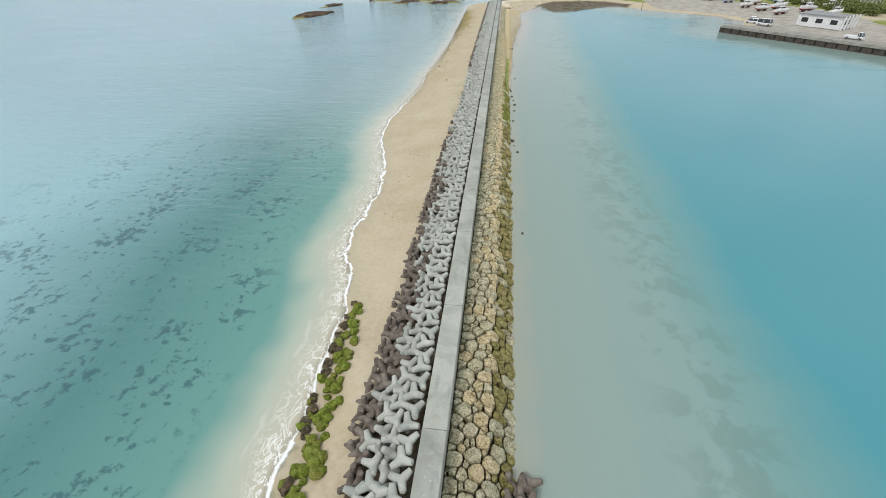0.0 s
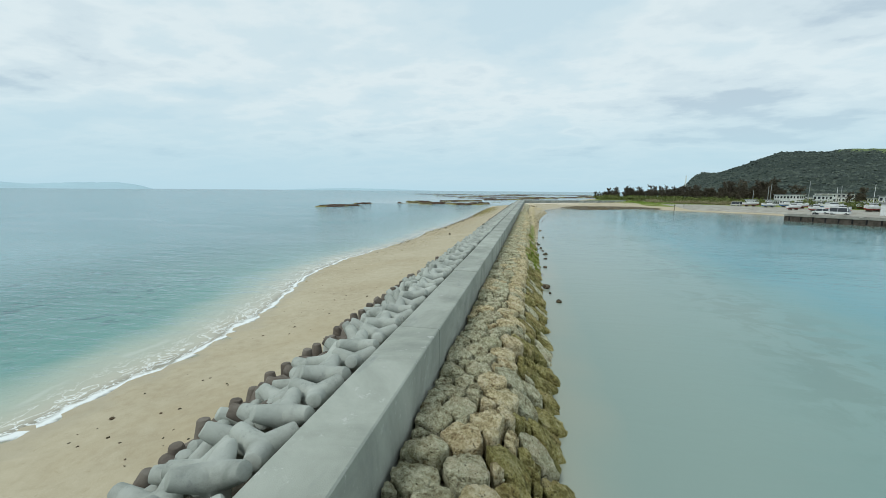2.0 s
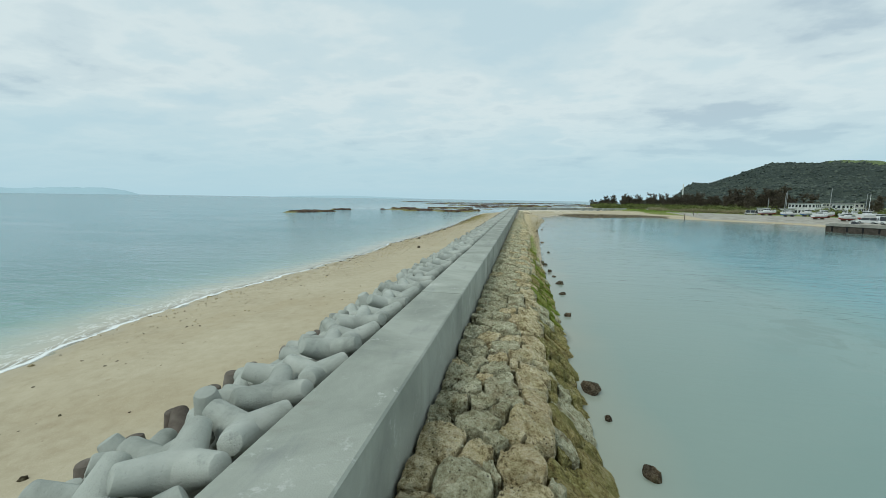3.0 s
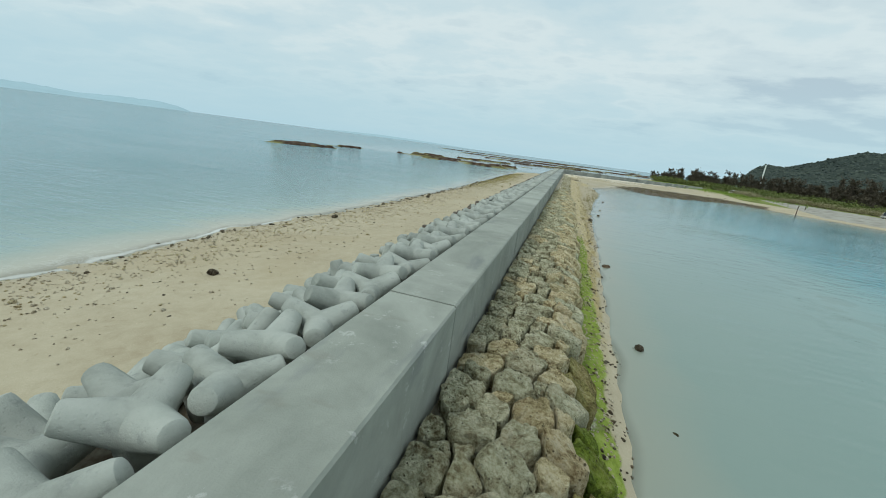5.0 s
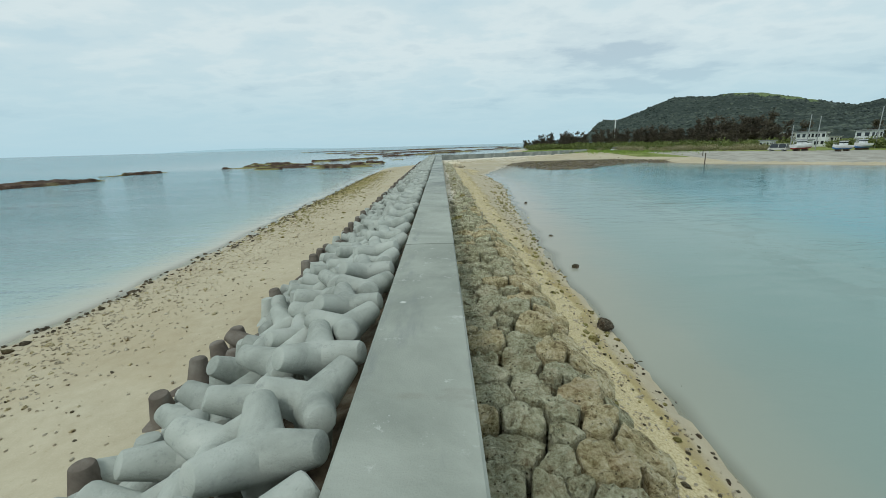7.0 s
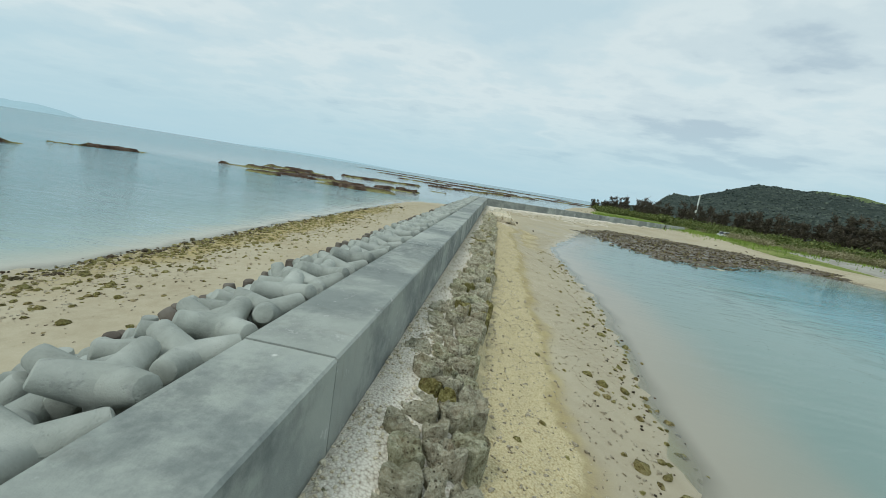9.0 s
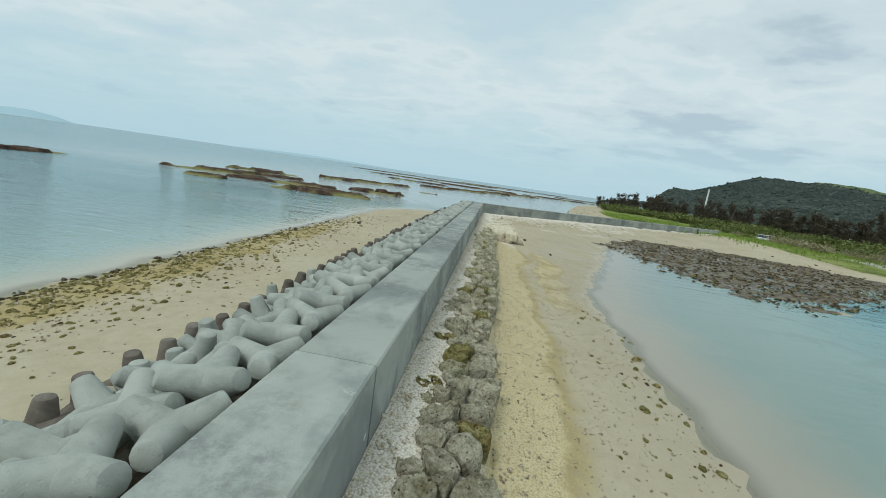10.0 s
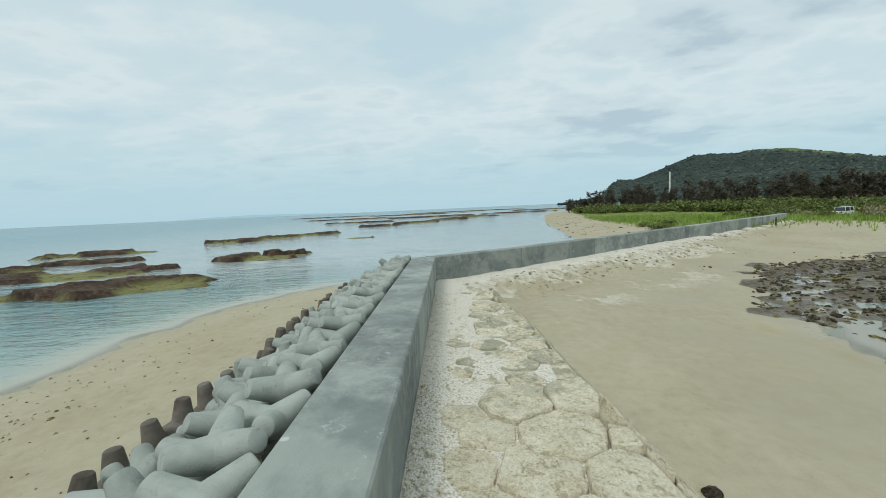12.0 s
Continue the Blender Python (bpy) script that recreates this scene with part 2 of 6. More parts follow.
def ground_material():
    k = Nodes("coral_sand_and_soil", 0.95, 0.1)
    wet, grass, gravel = k.attr("wet"), k.attr("grass"), k.attr("gravel")
    algae, reef, yard = k.attr("algae"), k.attr("reef"), k.attr("yard")
    n1, n2, n3 = k.noise(0.16, 5, 0.6), k.noise(2.2, 6, 0.65), k.noise(30, 5, 0.7)
    sand = k.ramp(k.math("ADD", k.math("MULTIPLY", n1, 0.5), k.math("MULTIPLY", n2, 0.5)),
                  [(0.32, (0.37, 0.31, 0.21)), (0.5, (0.45, 0.39, 0.275)), (0.7, (0.515, 0.46, 0.335))])
    sand = k.mix(k.math("MULTIPLY", k.step(n3, 0.5, 0.75), 0.35), sand, (0.72, 0.63, 0.48))
    sand = k.mix(k.math("MULTIPLY", k.step(k.noise(3.3, 6, 0.75), 0.6, 0.7), 0.4), sand, (0.3, 0.24, 0.14))
    sand = k.mix(k.math("MULTIPLY", k.step(k.noise(0.11, 5, 0.62, twist=0.8), 0.5, 0.66), 0.38), sand, (0.40, 0.325, 0.205))
    edge = k.math("MULTIPLY_ADD", n2, 0.5, -0.25)
    bits = k.cells(21)
    peb = k.ramp(k.math("ADD", k.math("MULTIPLY", n3, 0.5), k.math("MULTIPLY_ADD", bits, -0.7, 0.76)),
                 [(0.28, (0.30, 0.25, 0.18)), (0.48, (0.58, 0.515, 0.42)), (0.78, (0.82, 0.77, 0.67))])
    col = k.mix(k.step(k.math("ADD", gravel, edge), 0.35, 0.65), sand, peb)
    weed = k.ramp(k.math("ADD", k.math("MULTIPLY", n3, 0.5), k.math("MULTIPLY", n2, 0.5)),
                  [(0.35, (0.19, 0.14, 0.04)), (0.5, (0.36, 0.285, 0.085)), (0.65, (0.52, 0.43, 0.19))])
    col = k.mix(k.math("MULTIPLY", k.step(k.math("ADD", algae, edge), 0.28, 0.75), 0.75), col, k.mix(0.5, k.mix(1.0, col, (0.84, 0.74, 0.46), "MULTIPLY"), weed))
    col = k.mix(k.step(k.math("ADD", wet, k.math("MULTIPLY", edge, 0.5)), 0.2, 0.8), col, k.mix(0.5, col, (0.40, 0.35, 0.255)))
    # reef rock colour, also laid between stones and blocks as painted shade
    reef_and_gap_shade = k.ramp(k.math("ADD", k.math("MULTIPLY", n2, 0.6), k.math("MULTIPLY", n1, 0.4)),
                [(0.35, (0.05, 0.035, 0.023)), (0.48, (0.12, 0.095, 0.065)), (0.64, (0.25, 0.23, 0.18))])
    col = k.mix(k.step(k.math("ADD", reef, edge), 0.35, 0.6), col, reef_and_gap_shade)
    turf = k.ramp(k.math("ADD", k.math("MULTIPLY", n1, 0.6), k.math("MULTIPLY", k.noise(0.9, 6, 0.65), 0.4)),
                  [(0.36, (0.10, 0.125, 0.03)), (0.5, (0.20, 0.235, 0.06)), (0.64, (0.30, 0.30, 0.13))])
    col = k.mix(k.step(k.math("ADD", grass, edge), 0.35, 0.6), col, turf)
    slime = k.ramp(k.math("ADD", k.math("MULTIPLY", n3, 0.4), k.math("MULTIPLY", n2, 0.6)), [(0.35, (0.11, 0.13, 0.03)), (0.5, (0.23, 0.29, 0.045)), (0.65, (0.33, 0.37, 0.11))])
    col = k.mix(k.step(k.math("ADD", k.attr("slime"), k.math("MULTIPLY", edge, 1.6)), 0.4, 0.6), col, slime)
    pave = k.ramp(k.noise(0.35, 6, 0.65), [(0.3, (0.25, 0.235, 0.2)), (0.6, (0.4, 0.38, 0.33))])
    col = k.mix(k.step(k.math("ADD", yard, edge), 0.35, 0.6), col, pave)
    h = k.math("ADD", k.math("MULTIPLY", n3, 0.25), k.math("ADD", k.math("MULTIPLY", n2, 0.7), k.math("MULTIPLY", bits, k.math("MULTIPLY", gravel, -0.6))))
    rough = k.math("MULTIPLY_ADD", wet, -0.45, 0.95, clamp=True)
    return k.done(col, k.bump(h, 0.05, 0.7), rough)


def water_material():
    k = Nodes("sea_water")
    n, l = k.n, k.l
    n.remove(k.b)
    far, lag, foam, weed, flat_ = k.attr("far"), k.attr("lagoon"), k.attr("foam"), k.attr("weed"), k.attr("shoal_sheen")
    n1, n2 = k.noise(0.09, 5, 0.6), k.noise(0.45, 5, 0.62, twist=0.5)
    wob = k.math("MULTIPLY_ADD", n1, 4.5, -2.25)
    d = k.math("ADD", far, k.math("MULTIPLY", wob, k.step(far, 2.0, 12.0)))
    # paler, bluer stops far out hold sky reflection painted into the body colour
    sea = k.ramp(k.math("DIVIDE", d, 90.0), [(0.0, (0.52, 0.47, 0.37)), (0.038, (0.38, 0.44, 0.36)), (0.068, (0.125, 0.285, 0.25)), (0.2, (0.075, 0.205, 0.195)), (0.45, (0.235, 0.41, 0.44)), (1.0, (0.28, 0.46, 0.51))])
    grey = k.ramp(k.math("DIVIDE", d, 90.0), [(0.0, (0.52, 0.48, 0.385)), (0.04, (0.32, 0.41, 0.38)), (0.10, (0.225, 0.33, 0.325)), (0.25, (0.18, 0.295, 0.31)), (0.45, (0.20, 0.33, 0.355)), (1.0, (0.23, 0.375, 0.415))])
    sea = k.mix(k.attr("teal"), grey, sea)
    patch = k.math("MULTIPLY", weed, k.step(k.math("ADD", k.math("MULTIPLY", k.noise(0.22, 3, 0.5), 0.45), k.math("MULTIPLY", k.noise(1.1, 5, 0.62), 0.75)), 0.64, 0.72))
    sea = k.mix(k.math("MULTIPLY", patch, 0.75), sea, (0.035, 0.10, 0.115))
    bay = k.ramp(k.math("DIVIDE", d, 40.0), [(0.0, (0.32, 0.335, 0.275)), (0.06, (0.245, 0.315, 0.28)), (0.33, (0.21, 0.318, 0.292)), (0.43, (0.14, 0.29, 0.28)), (0.55, (0.07, 0.27, 0.305)), (1.0, (0.08, 0.28, 0.32))])
    bay = k.mix(k.math("MULTIPLY", k.attr("clear"), k.math("SUBTRACT", 1.0, k.step(d, 0.8, 6.0))), bay, (0.37, 0.345, 0.28))
    fringe = k.math("MULTIPLY", k.math("MULTIPLY", k.step(d, 8.0, 13.0), k.math("SUBTRACT", 1.0, k.step(d, 15.0, 19.0))), k.step(k.math("ADD", n2, k.math("MULTIPLY", n1, 0.5)), 0.72, 0.86))
    bay = k.mix(k.math("MULTIPLY", fringe, 0.28), bay, (0.10, 0.16, 0.13))
    col = k.mix(lag, sea, bay)
    # silvery sky reflection on the reef flat, put into the water's colour
    col = k.mix(k.math("MULTIPLY", flat_, k.step(k.math("ADD", n1, k.math("MULTIPLY", n2, 0.4)), 0.35, 0.7)), col, (0.50, 0.54, 0.52))
    lace = k.math("ABSOLUTE", k.math("SUBTRACT", k.noise(0.95, 5, 0.62, k.scaled(k.pos, (1.3, 0.8, 1.0)), 1.1), 0.5))
    threads = k.math("SUBTRACT", 1.0, k.step(lace, 0.004, 0.032))
    wavy = k.math("ADD", far, k.math("MULTIPLY_ADD", k.noise(0.55, 5, 0.6), 1.3, -0.65))
    lip = k.math("SUBTRACT", 1.0, k.step(k.math("ABSOLUTE", k.math("SUBTRACT", wavy, 0.15)), 0.04, 0.26))
    second = k.math("MULTIPLY", k.math("SUBTRACT", 1.0, k.step(k.math("ABSOLUTE", k.math("SUBTRACT", wavy, 2.6)), 0.03, 0.28)), k.step(k.noise(0.22, 3, 0.5), 0.48, 0.58))
    wash = k.math("MULTIPLY", threads, k.math("MULTIPLY", k.step(far, -0.3, 0.3), k.math("SUBTRACT", 1.0, k.step(far, 0.5, 2.7))))
    froth = k.math("MAXIMUM", k.math("MULTIPLY", lip, 0.95), k.math("MAXIMUM", k.math("MULTIPLY", second, k.math("MULTIPLY", foam, 0.15)), k.math("MULTIPLY", wash, k.math("MULTIPLY", foam, 0.9))))
    froth = k.math("MULTIPLY", froth, k.step(k.math("ADD", foam, k.math("MULTIPLY", n2, 0.4)), 0.3, 0.75))
    # waves
    w0 = k.noise(0.2, 3, 0.5, k.scaled(k.pos, (0.6, 1.3, 1.0)), 0.3)
    w1 = k.noise(0.6, 3, 0.5, k.scaled(k.pos, (0.5, 1.4, 1.0)), 0.4)
    w2 = k.noise(1.5, 4, 0.6, k.scaled(k.pos, (0.75, 1.35, 1.0)), 0.5)
    w3 = k.noise(5.0, 3, 0.6, k.scaled(k.pos, (0.8, 1.3, 1.0)), 0.4)
    gust = k.math("MULTIPLY_ADD", k.noise(0.07, 4, 0.6, k.scaled(k.pos, (0.5, 1.3, 1.0)), 0.4), 2.6, -0.4)
    calm = k.math("MULTIPLY", k.math("MULTIPLY", k.math("MAXIMUM", gust, 0.25), k.math("MULTIPLY_ADD", k.attr("teal"), -0.42, 1.0)), k.math("MULTIPLY", k.math("MULTIPLY_ADD", lag, -0.86, 1.0), k.math("MULTIPLY_ADD", flat_, -0.9, 1.0)))
    h = k.math("MULTIPLY", k.math("ADD", k.math("MULTIPLY_ADD", w0, 0.1, k.math("MULTIPLY", w1, 0.32)), k.math("MULTIPLY_ADD", w2, 0.16, k.math("MULTIPLY", w3, 0.012))), k.math("MULTIPLY", calm, k.step(far, -0.5, 4.0)))
    nor = k.bump(h, 1.0, 1.0)
    body = n.new("ShaderNodeBsdfDiffuse")
    l.new(col, body.inputs[0])
    clear = n.new("ShaderNodeBsdfTransparent")
    clear.inputs[0].default_value = (0.92, 0.98, 0.96, 1)
    thick = n.new("ShaderNodeMixShader")
    l.new(k.math("MULTIPLY_ADD", k.step(far, -0.4, k.math("MULTIPLY_ADD", k.attr("clear"), 0.7, 0.3)), 0.98, 0.0), thick.inputs[0])
    l.new(clear.outputs[0], thick.inputs[1])
    l.new(body.outputs[0], thick.inputs[2])
    gloss = n.new("ShaderNodeBsdfGlossy")
    l.new(k.math("MULTIPLY_ADD", lag, 0.04, 0.06), gloss.inputs["Roughness"])
    l.new(nor, gloss.inputs["Normal"])
    fres = n.new("ShaderNodeFresnel")
    fres.inputs[0].default_value = 1.33
    l.new(nor, fres.inputs["Normal"])
    wetted = n.new("ShaderNodeMixShader")
    l.new(k.math("MINIMUM", fres.outputs[0], 0.9), wetted.inputs[0])
    l.new(thick.outputs[0], wetted.inputs[1])
    l.new(gloss.outputs[0], wetted.inputs[2])
    white = n.new("ShaderNodeBsdfDiffuse")
    white.inputs[0].default_value = (0.82, 0.84, 0.82, 1)
    end = n.new("ShaderNodeMixShader")
    l.new(froth, end.inputs[0])
    l.new(wetted.outputs[0], end.inputs[1])
    l.new(white.outputs[0], end.inputs[2])
    l.new(end.outputs[0], n["Material Output"].inputs[0])
    return k.m


def plain(name, colour, rough=0.6, spec=0.4, metal=0.0, wear=0.12, scale=2.0):
    """Paint, metal or cloth with a little wear at two scales."""
    k = Nodes(name, rough, spec)
    k.b.inputs["Metallic"].default_value = metal
    dark = tuple(c * (1 - 2.2 * wear) for c in colour)
    f = k.math("ADD", k.math("MULTIPLY", k.noise(scale, 5, 0.6), 0.6), k.math("MULTIPLY", k.noise(scale * 11, 4, 0.6), 0.4))
    return k.done(k.ramp(f, [(0.35, dark), (0.6, colour)]), k.bump(f, 0.01, 0.3))


def foliage_material(name, stops, scale=0.8):
    k = Nodes(name, 0.75, 0.2)
    f = k.math("ADD", k.math("MULTIPLY", k.noise(scale, 4, 0.6), 0.5), k.math("MULTIPLY", k.island(), 0.5))
    return k.done(k.ramp(f, stops))


def hill_material():
    k = Nodes("wooded_slope", 0.95, 0.05)
    f = k.math("ADD", k.math("MULTIPLY", k.noise(0.012, 6, 0.65), 0.5), k.math("MULTIPLY", k.noise(0.09, 6, 0.7), 0.5))
    col = k.ramp(f, [(0.35, (0.042, 0.056, 0.05)), (0.5, (0.066, 0.084, 0.072)), (0.66, (0.10, 0.12, 0.095))])
    col = k.mix(k.attr("meadow"), col, (0.19, 0.24, 0.11))
    return k.done(col, k.bump(k.noise(0.13, 6, 0.75), 9.0, 1.0))


M_WALL = concrete_wall_material()
M_TETRA = tetrapod_material("pale_cast_concrete", False)
M_TETRA_BROWN = tetrapod_material("tide_stained_concrete", True)
TAN = [(0.26, (0.26, 0.20, 0.11)), (0.4, (0.54, 0.45, 0.27)), (0.56, (0.72, 0.63, 0.42)), (0.72, (0.82, 0.75, 0.56))]
OLIVE = [(0.22, (0.20, 0.165, 0.10)), (0.42, (0.45, 0.43, 0.30)), (0.58, (0.60, 0.59, 0.44)), (0.8, (0.78, 0.76, 0.6))]
BROWN = [(0.22, (0.09, 0.075, 0.03)), (0.42, (0.24, 0.21, 0.08)), (0.58, (0.38, 0.345, 0.14)), (0.8, (0.54, 0.49, 0.28))]
GREYTAN = [(0.2, (0.21, 0.18, 0.13)), (0.4, (0.44, 0.41, 0.32)), (0.58, (0.60, 0.57, 0.455)), (0.8, (0.76, 0.73, 0.61))]
PALE = [(0.28, (0.42, 0.35, 0.26)), (0.48, (0.65, 0.57, 0.45)), (0.72, (0.8, 0.74, 0.63))]
CREAM = [(0.28, (0.5, 0.43, 0.31)), (0.42, (0.74, 0.66, 0.52)), (0.7, (0.84, 0.78, 0.66))]
DARK = [(0.3, (0.045, 0.035, 0.026)), (0.5, (0.10, 0.08, 0.058)), (0.72, (0.22, 0.195, 0.15))]
GREEN = [(0.3, (0.09, 0.12, 0.02)), (0.5, (0.20, 0.27, 0.035)), (0.72, (0.30, 0.35, 0.09))]
M_STONE = limestone_material("tan_limestone", TAN, 0.2)
M_STONE_OLIVE = limestone_material("olive_grey_limestone", OLIVE, 0.2)
M_STONE_BROWN = limestone_material("brown_weedy_limestone", BROWN, 0.5)
M_OLIVE_FAR = limestone_material("olive_grey_limestone_rubble", OLIVE, 0.2, own=False)
M_BROWN_FAR = limestone_material("brown_weedy_limestone_rubble", BROWN, 0.5, own=False)
M_STONE_FAR = limestone_material("tan_limestone_rubble", TAN, 0.25, own=False)
M_STONE_GREY = limestone_material("grey_limestone_rubble", GREYTAN, 0.35, own=False, relief=0.12)
M_STONE_PALE = limestone_material("pale_limestone", PALE, 0.05, own=False, grime=0.1, pits_=0.1, warm=0.1)
M_SLAB = limestone_material("pale_cracked_limestone", CREAM, 0.1, grime=0.2, relief=0.04, lichen=True, pits_=0.18, warm=0.1)
M_GRAVEL = limestone_material("white_coral_gravel", CREAM, 0.0, own=False, grime=0.05, relief=0.03, pits_=0.1, warm=0.1)
M_STONE_DARK = limestone_material("dark_wet_stone", DARK, 0.35)
M_RUBBLE_DARK = limestone_material("dark_reef_rubble", DARK, 0.3, own=False)
M_GREEN_FAR = limestone_material("algae_covered_rubble", GREEN, 0.0, own=False)
M_STONE_GREEN = limestone_material("algae_covered_stone", GREEN, 0.0)
M_GROUND = ground_material()
M_WATER = water_material()


# ---- building helpers ----
def mesh_of(name, verts, faces, material=None, smooth=False):
    me = bpy.data.meshes.new(name)
    me.from_pydata([tuple(v) for v in verts] if not isinstance(verts, np.ndarray) else verts.tolist(), [], faces if not isinstance(faces, np.ndarray) else faces.tolist())
    if material:
        me.materials.append(material)
    if smooth:
        me.shade_smooth()
    me.update()
    return me


def under(name, me, parent=None, label="", at=None):
    """A mesh as an object, a part of its parent."""
    ob = new(name, me)
    if parent:
        ob.parent = parent
    if at is not None:
        ob.matrix_basis = at
    return tagged(ob, label=label)


def part(name, bm, material, parent=None, label="", smooth=False):
    me = bpy.data.meshes.new(name)
    bm.to_mesh(me)
    bm.free()
    me.materials.append(material)
    if smooth:
        me.shade_smooth()
    return under(name, me, parent, label)


def box_bm(sx, sy, sz, at=(0, 0, 0), bevel=0.0, bm=None, turn=0.0):
    bm2 = bmesh.new()
    bmesh.ops.create_cube(bm2, size=1.0)
    bmesh.ops.transform(bm2, matrix=pose(*at, 0, 0, turn) @ Matrix.Diagonal((sx, sy, sz, 1)), verts=bm2.verts)
    if bevel:
        bmesh.ops.bevel(bm2, geom=bm2.edges[:], offset=bevel, segments=2, affect="EDGES", profile=0.6)
    if bm is None:
        return bm2
    me = bpy.data.meshes.new("tmp")
    bm2.to_mesh(me)
    bm2.free()
    bm.from_mesh(me)
    bpy.data.meshes.remove(me)
    return bm


def tube_bm(points, radii, sides=8, bm=None):
    """A tapered tube through points."""
    bm = bm or bmesh.new()
    rings = []
    pts = [Vector(p) for p in points]
    for i, p in enumerate(pts):
        d = (pts[min(i + 1, len(pts) - 1)] - pts[max(i - 1, 0)]).normalized()
        a = d.orthogonal().normalized()
        b = d.cross(a)
        rings.append([bm.verts.new(p + radii[i] * (math.cos(2 * math.pi * k / sides) * a + math.sin(2 * math.pi * k / sides) * b)) for k in range(sides)])
    for r, s in zip(rings, rings[1:]):
        for k in range(sides):
            bm.faces.new((r[k], r[(k + 1) % sides], s[(k + 1) % sides], s[k]))
    bm.faces.new(rings[-1])
    bm.faces.new(rings[0][::-1])
    return bm


def arrays(bm_or_me):
    """Vertices and triangles of a bmesh, as arrays."""
    bm_or_me.verts.ensure_lookup_table()
    tri = bm_or_me.calc_loop_triangles()
    bm_or_me.verts.index_update()
    v = np.array([w.co[:] for w in bm_or_me.verts])
    f = np.array([[lp.vert.index for lp in t] for t in tri])
    return v, f


def scatter(name, shapes, places, material, smooth=False):
    """Many small pieces joined in one mesh: places are rows of shape number, x, y, z, three scales and three turns in radians."""
    vs, fs, base = [], [], 0
    for n, x, y, z, sx, sy, sz, rx, ry, rz in places:
        v, f = shapes[int(n) % len(shapes)]
        m = np.array(Euler((rx, ry, rz)).to_matrix())
        w = (v * (sx, sy, sz)) @ m.T + (x, y, z)
        vs.append(w)
        fs.append(f + base)
        base += len(v)
    me = bpy.data.meshes.new(name)
    v, f = np.concatenate(vs).astype(np.float32), np.concatenate(fs).astype(np.int32)
    me.vertices.add(len(v))
    me.vertices.foreach_set("co", v.ravel())
    me.loops.add(f.size)
    me.loops.foreach_set("vertex_index", f.ravel())
    me.polygons.add(len(f))
    me.polygons.foreach_set("loop_start", np.arange(0, f.size, f.shape[1], dtype=np.int32))
    me.materials.append(material)
    me.update(calc_edges=True)
    if smooth:
        me.shade_smooth()
        me.set_sharp_from_angle(angle=radians(38))
    return me


def stone_bm(seed, sub=3, square=0.6, rough=0.15):
    """A block of natural stone, about 1 across: a rounded cube with broken, pitted faces."""
    bm = bmesh.new()
    bmesh.ops.create_icosphere(bm, subdivisions=sub, radius=1.0)
    off = Vector((seed * 7.3, seed * 3.1, seed * 5.7))
    cuts = [(Vector((math.sin(seed * 2.1 + i * 1.9), math.cos(seed * 1.3 + i * 2.4), math.sin(seed + i * 3.1) * 0.8)).normalized(), 0.38 + 0.09 * math.sin(seed * 3 + i)) for i in range(9)]
    for v in bm.verts:
        p = v.co.normalized()
        m = max(abs(p.x), abs(p.y), abs(p.z))
        q = p * ((1 - square) + square / m) * 0.5
        q *= 1 + rough * noise.noise(p * 1.6 + off) * 2 + rough * 0.7 * noise.noise(p * 4.5 + off)
        for nrm, far in cuts:
            over = q.dot(nrm) - far
            if over > 0:
                q -= nrm * over * 0.85
        if sub > 2:
            q *= 1 + 0.075 * noise.noise(p * 6.5 + off * 2) - 0.10 * max(0, noise.noise(p * 3.4 + off * 3) - 0.12)
        v.co = q
    return bm


def tetrapod_bm(sides=12):
    """A four-legged cast block, 1.1 m high, one leg straight up: four cones that meet in clean seams, one closed skin."""
    bm = bmesh.new()
    ways = [Vector((0, 0, 1))] + [Vector((math.sqrt(8) / 3 * math.cos(a), math.sqrt(8) / 3 * math.sin(a), -1 / 3)) for a in (0, 2 * math.pi / 3, 4 * math.pi / 3)]
    root, taper = 0.29, 0.16
    for d in ways:
        others = [w for w in ways if w is not d]
        a = (others[0] - d * others[0].dot(d)).normalized()
        b = d.cross(a)
        rings = [[], [], [], [], []]
        for k in range(sides):
            e = math.cos(2 * math.pi * k / sides) * a + math.sin(2 * math.pi * k / sides) * b
            t = math.atan2(4 / 3, max(w.dot(e) for w in others))
            far = root / (math.sin(t) + taper * math.cos(t))
            rings[0].append(bm.verts.new(far * (math.cos(t) * d + math.sin(t) * e)))
            for i, (dist, cut) in enumerate(((0.39, 1.0), (0.685, 1.0), (0.725, 0.93), (0.742, 0.74))):
                rings[i + 1].append(bm.verts.new(dist * d + (root - taper * dist) * cut * e))
        for r, s in zip(rings, rings[1:]):
            for k in range(sides):
                bm.faces.new((r[k], r[(k + 1) % sides], s[(k + 1) % sides], s[k]))
        bm.faces.new(rings[-1])
    bmesh.ops.remove_doubles(bm, verts=bm.verts[:], dist=0.002)
    bmesh.ops.recalc_face_normals(bm, faces=bm.faces[:])
    return bm


# ---- the plan ----
JOINT, TOP, HALF, CORNER = 10.027, 3.26, 0.716, 227.4
W2_ANGLE, W2_LEN = radians(37.5), 72.0
W2_DIR = np.array([math.cos(W2_ANGLE), math.sin(W2_ANGLE)])
W2_OUT = np.array([math.sin(W2_ANGLE), -math.cos(W2_ANGLE)])

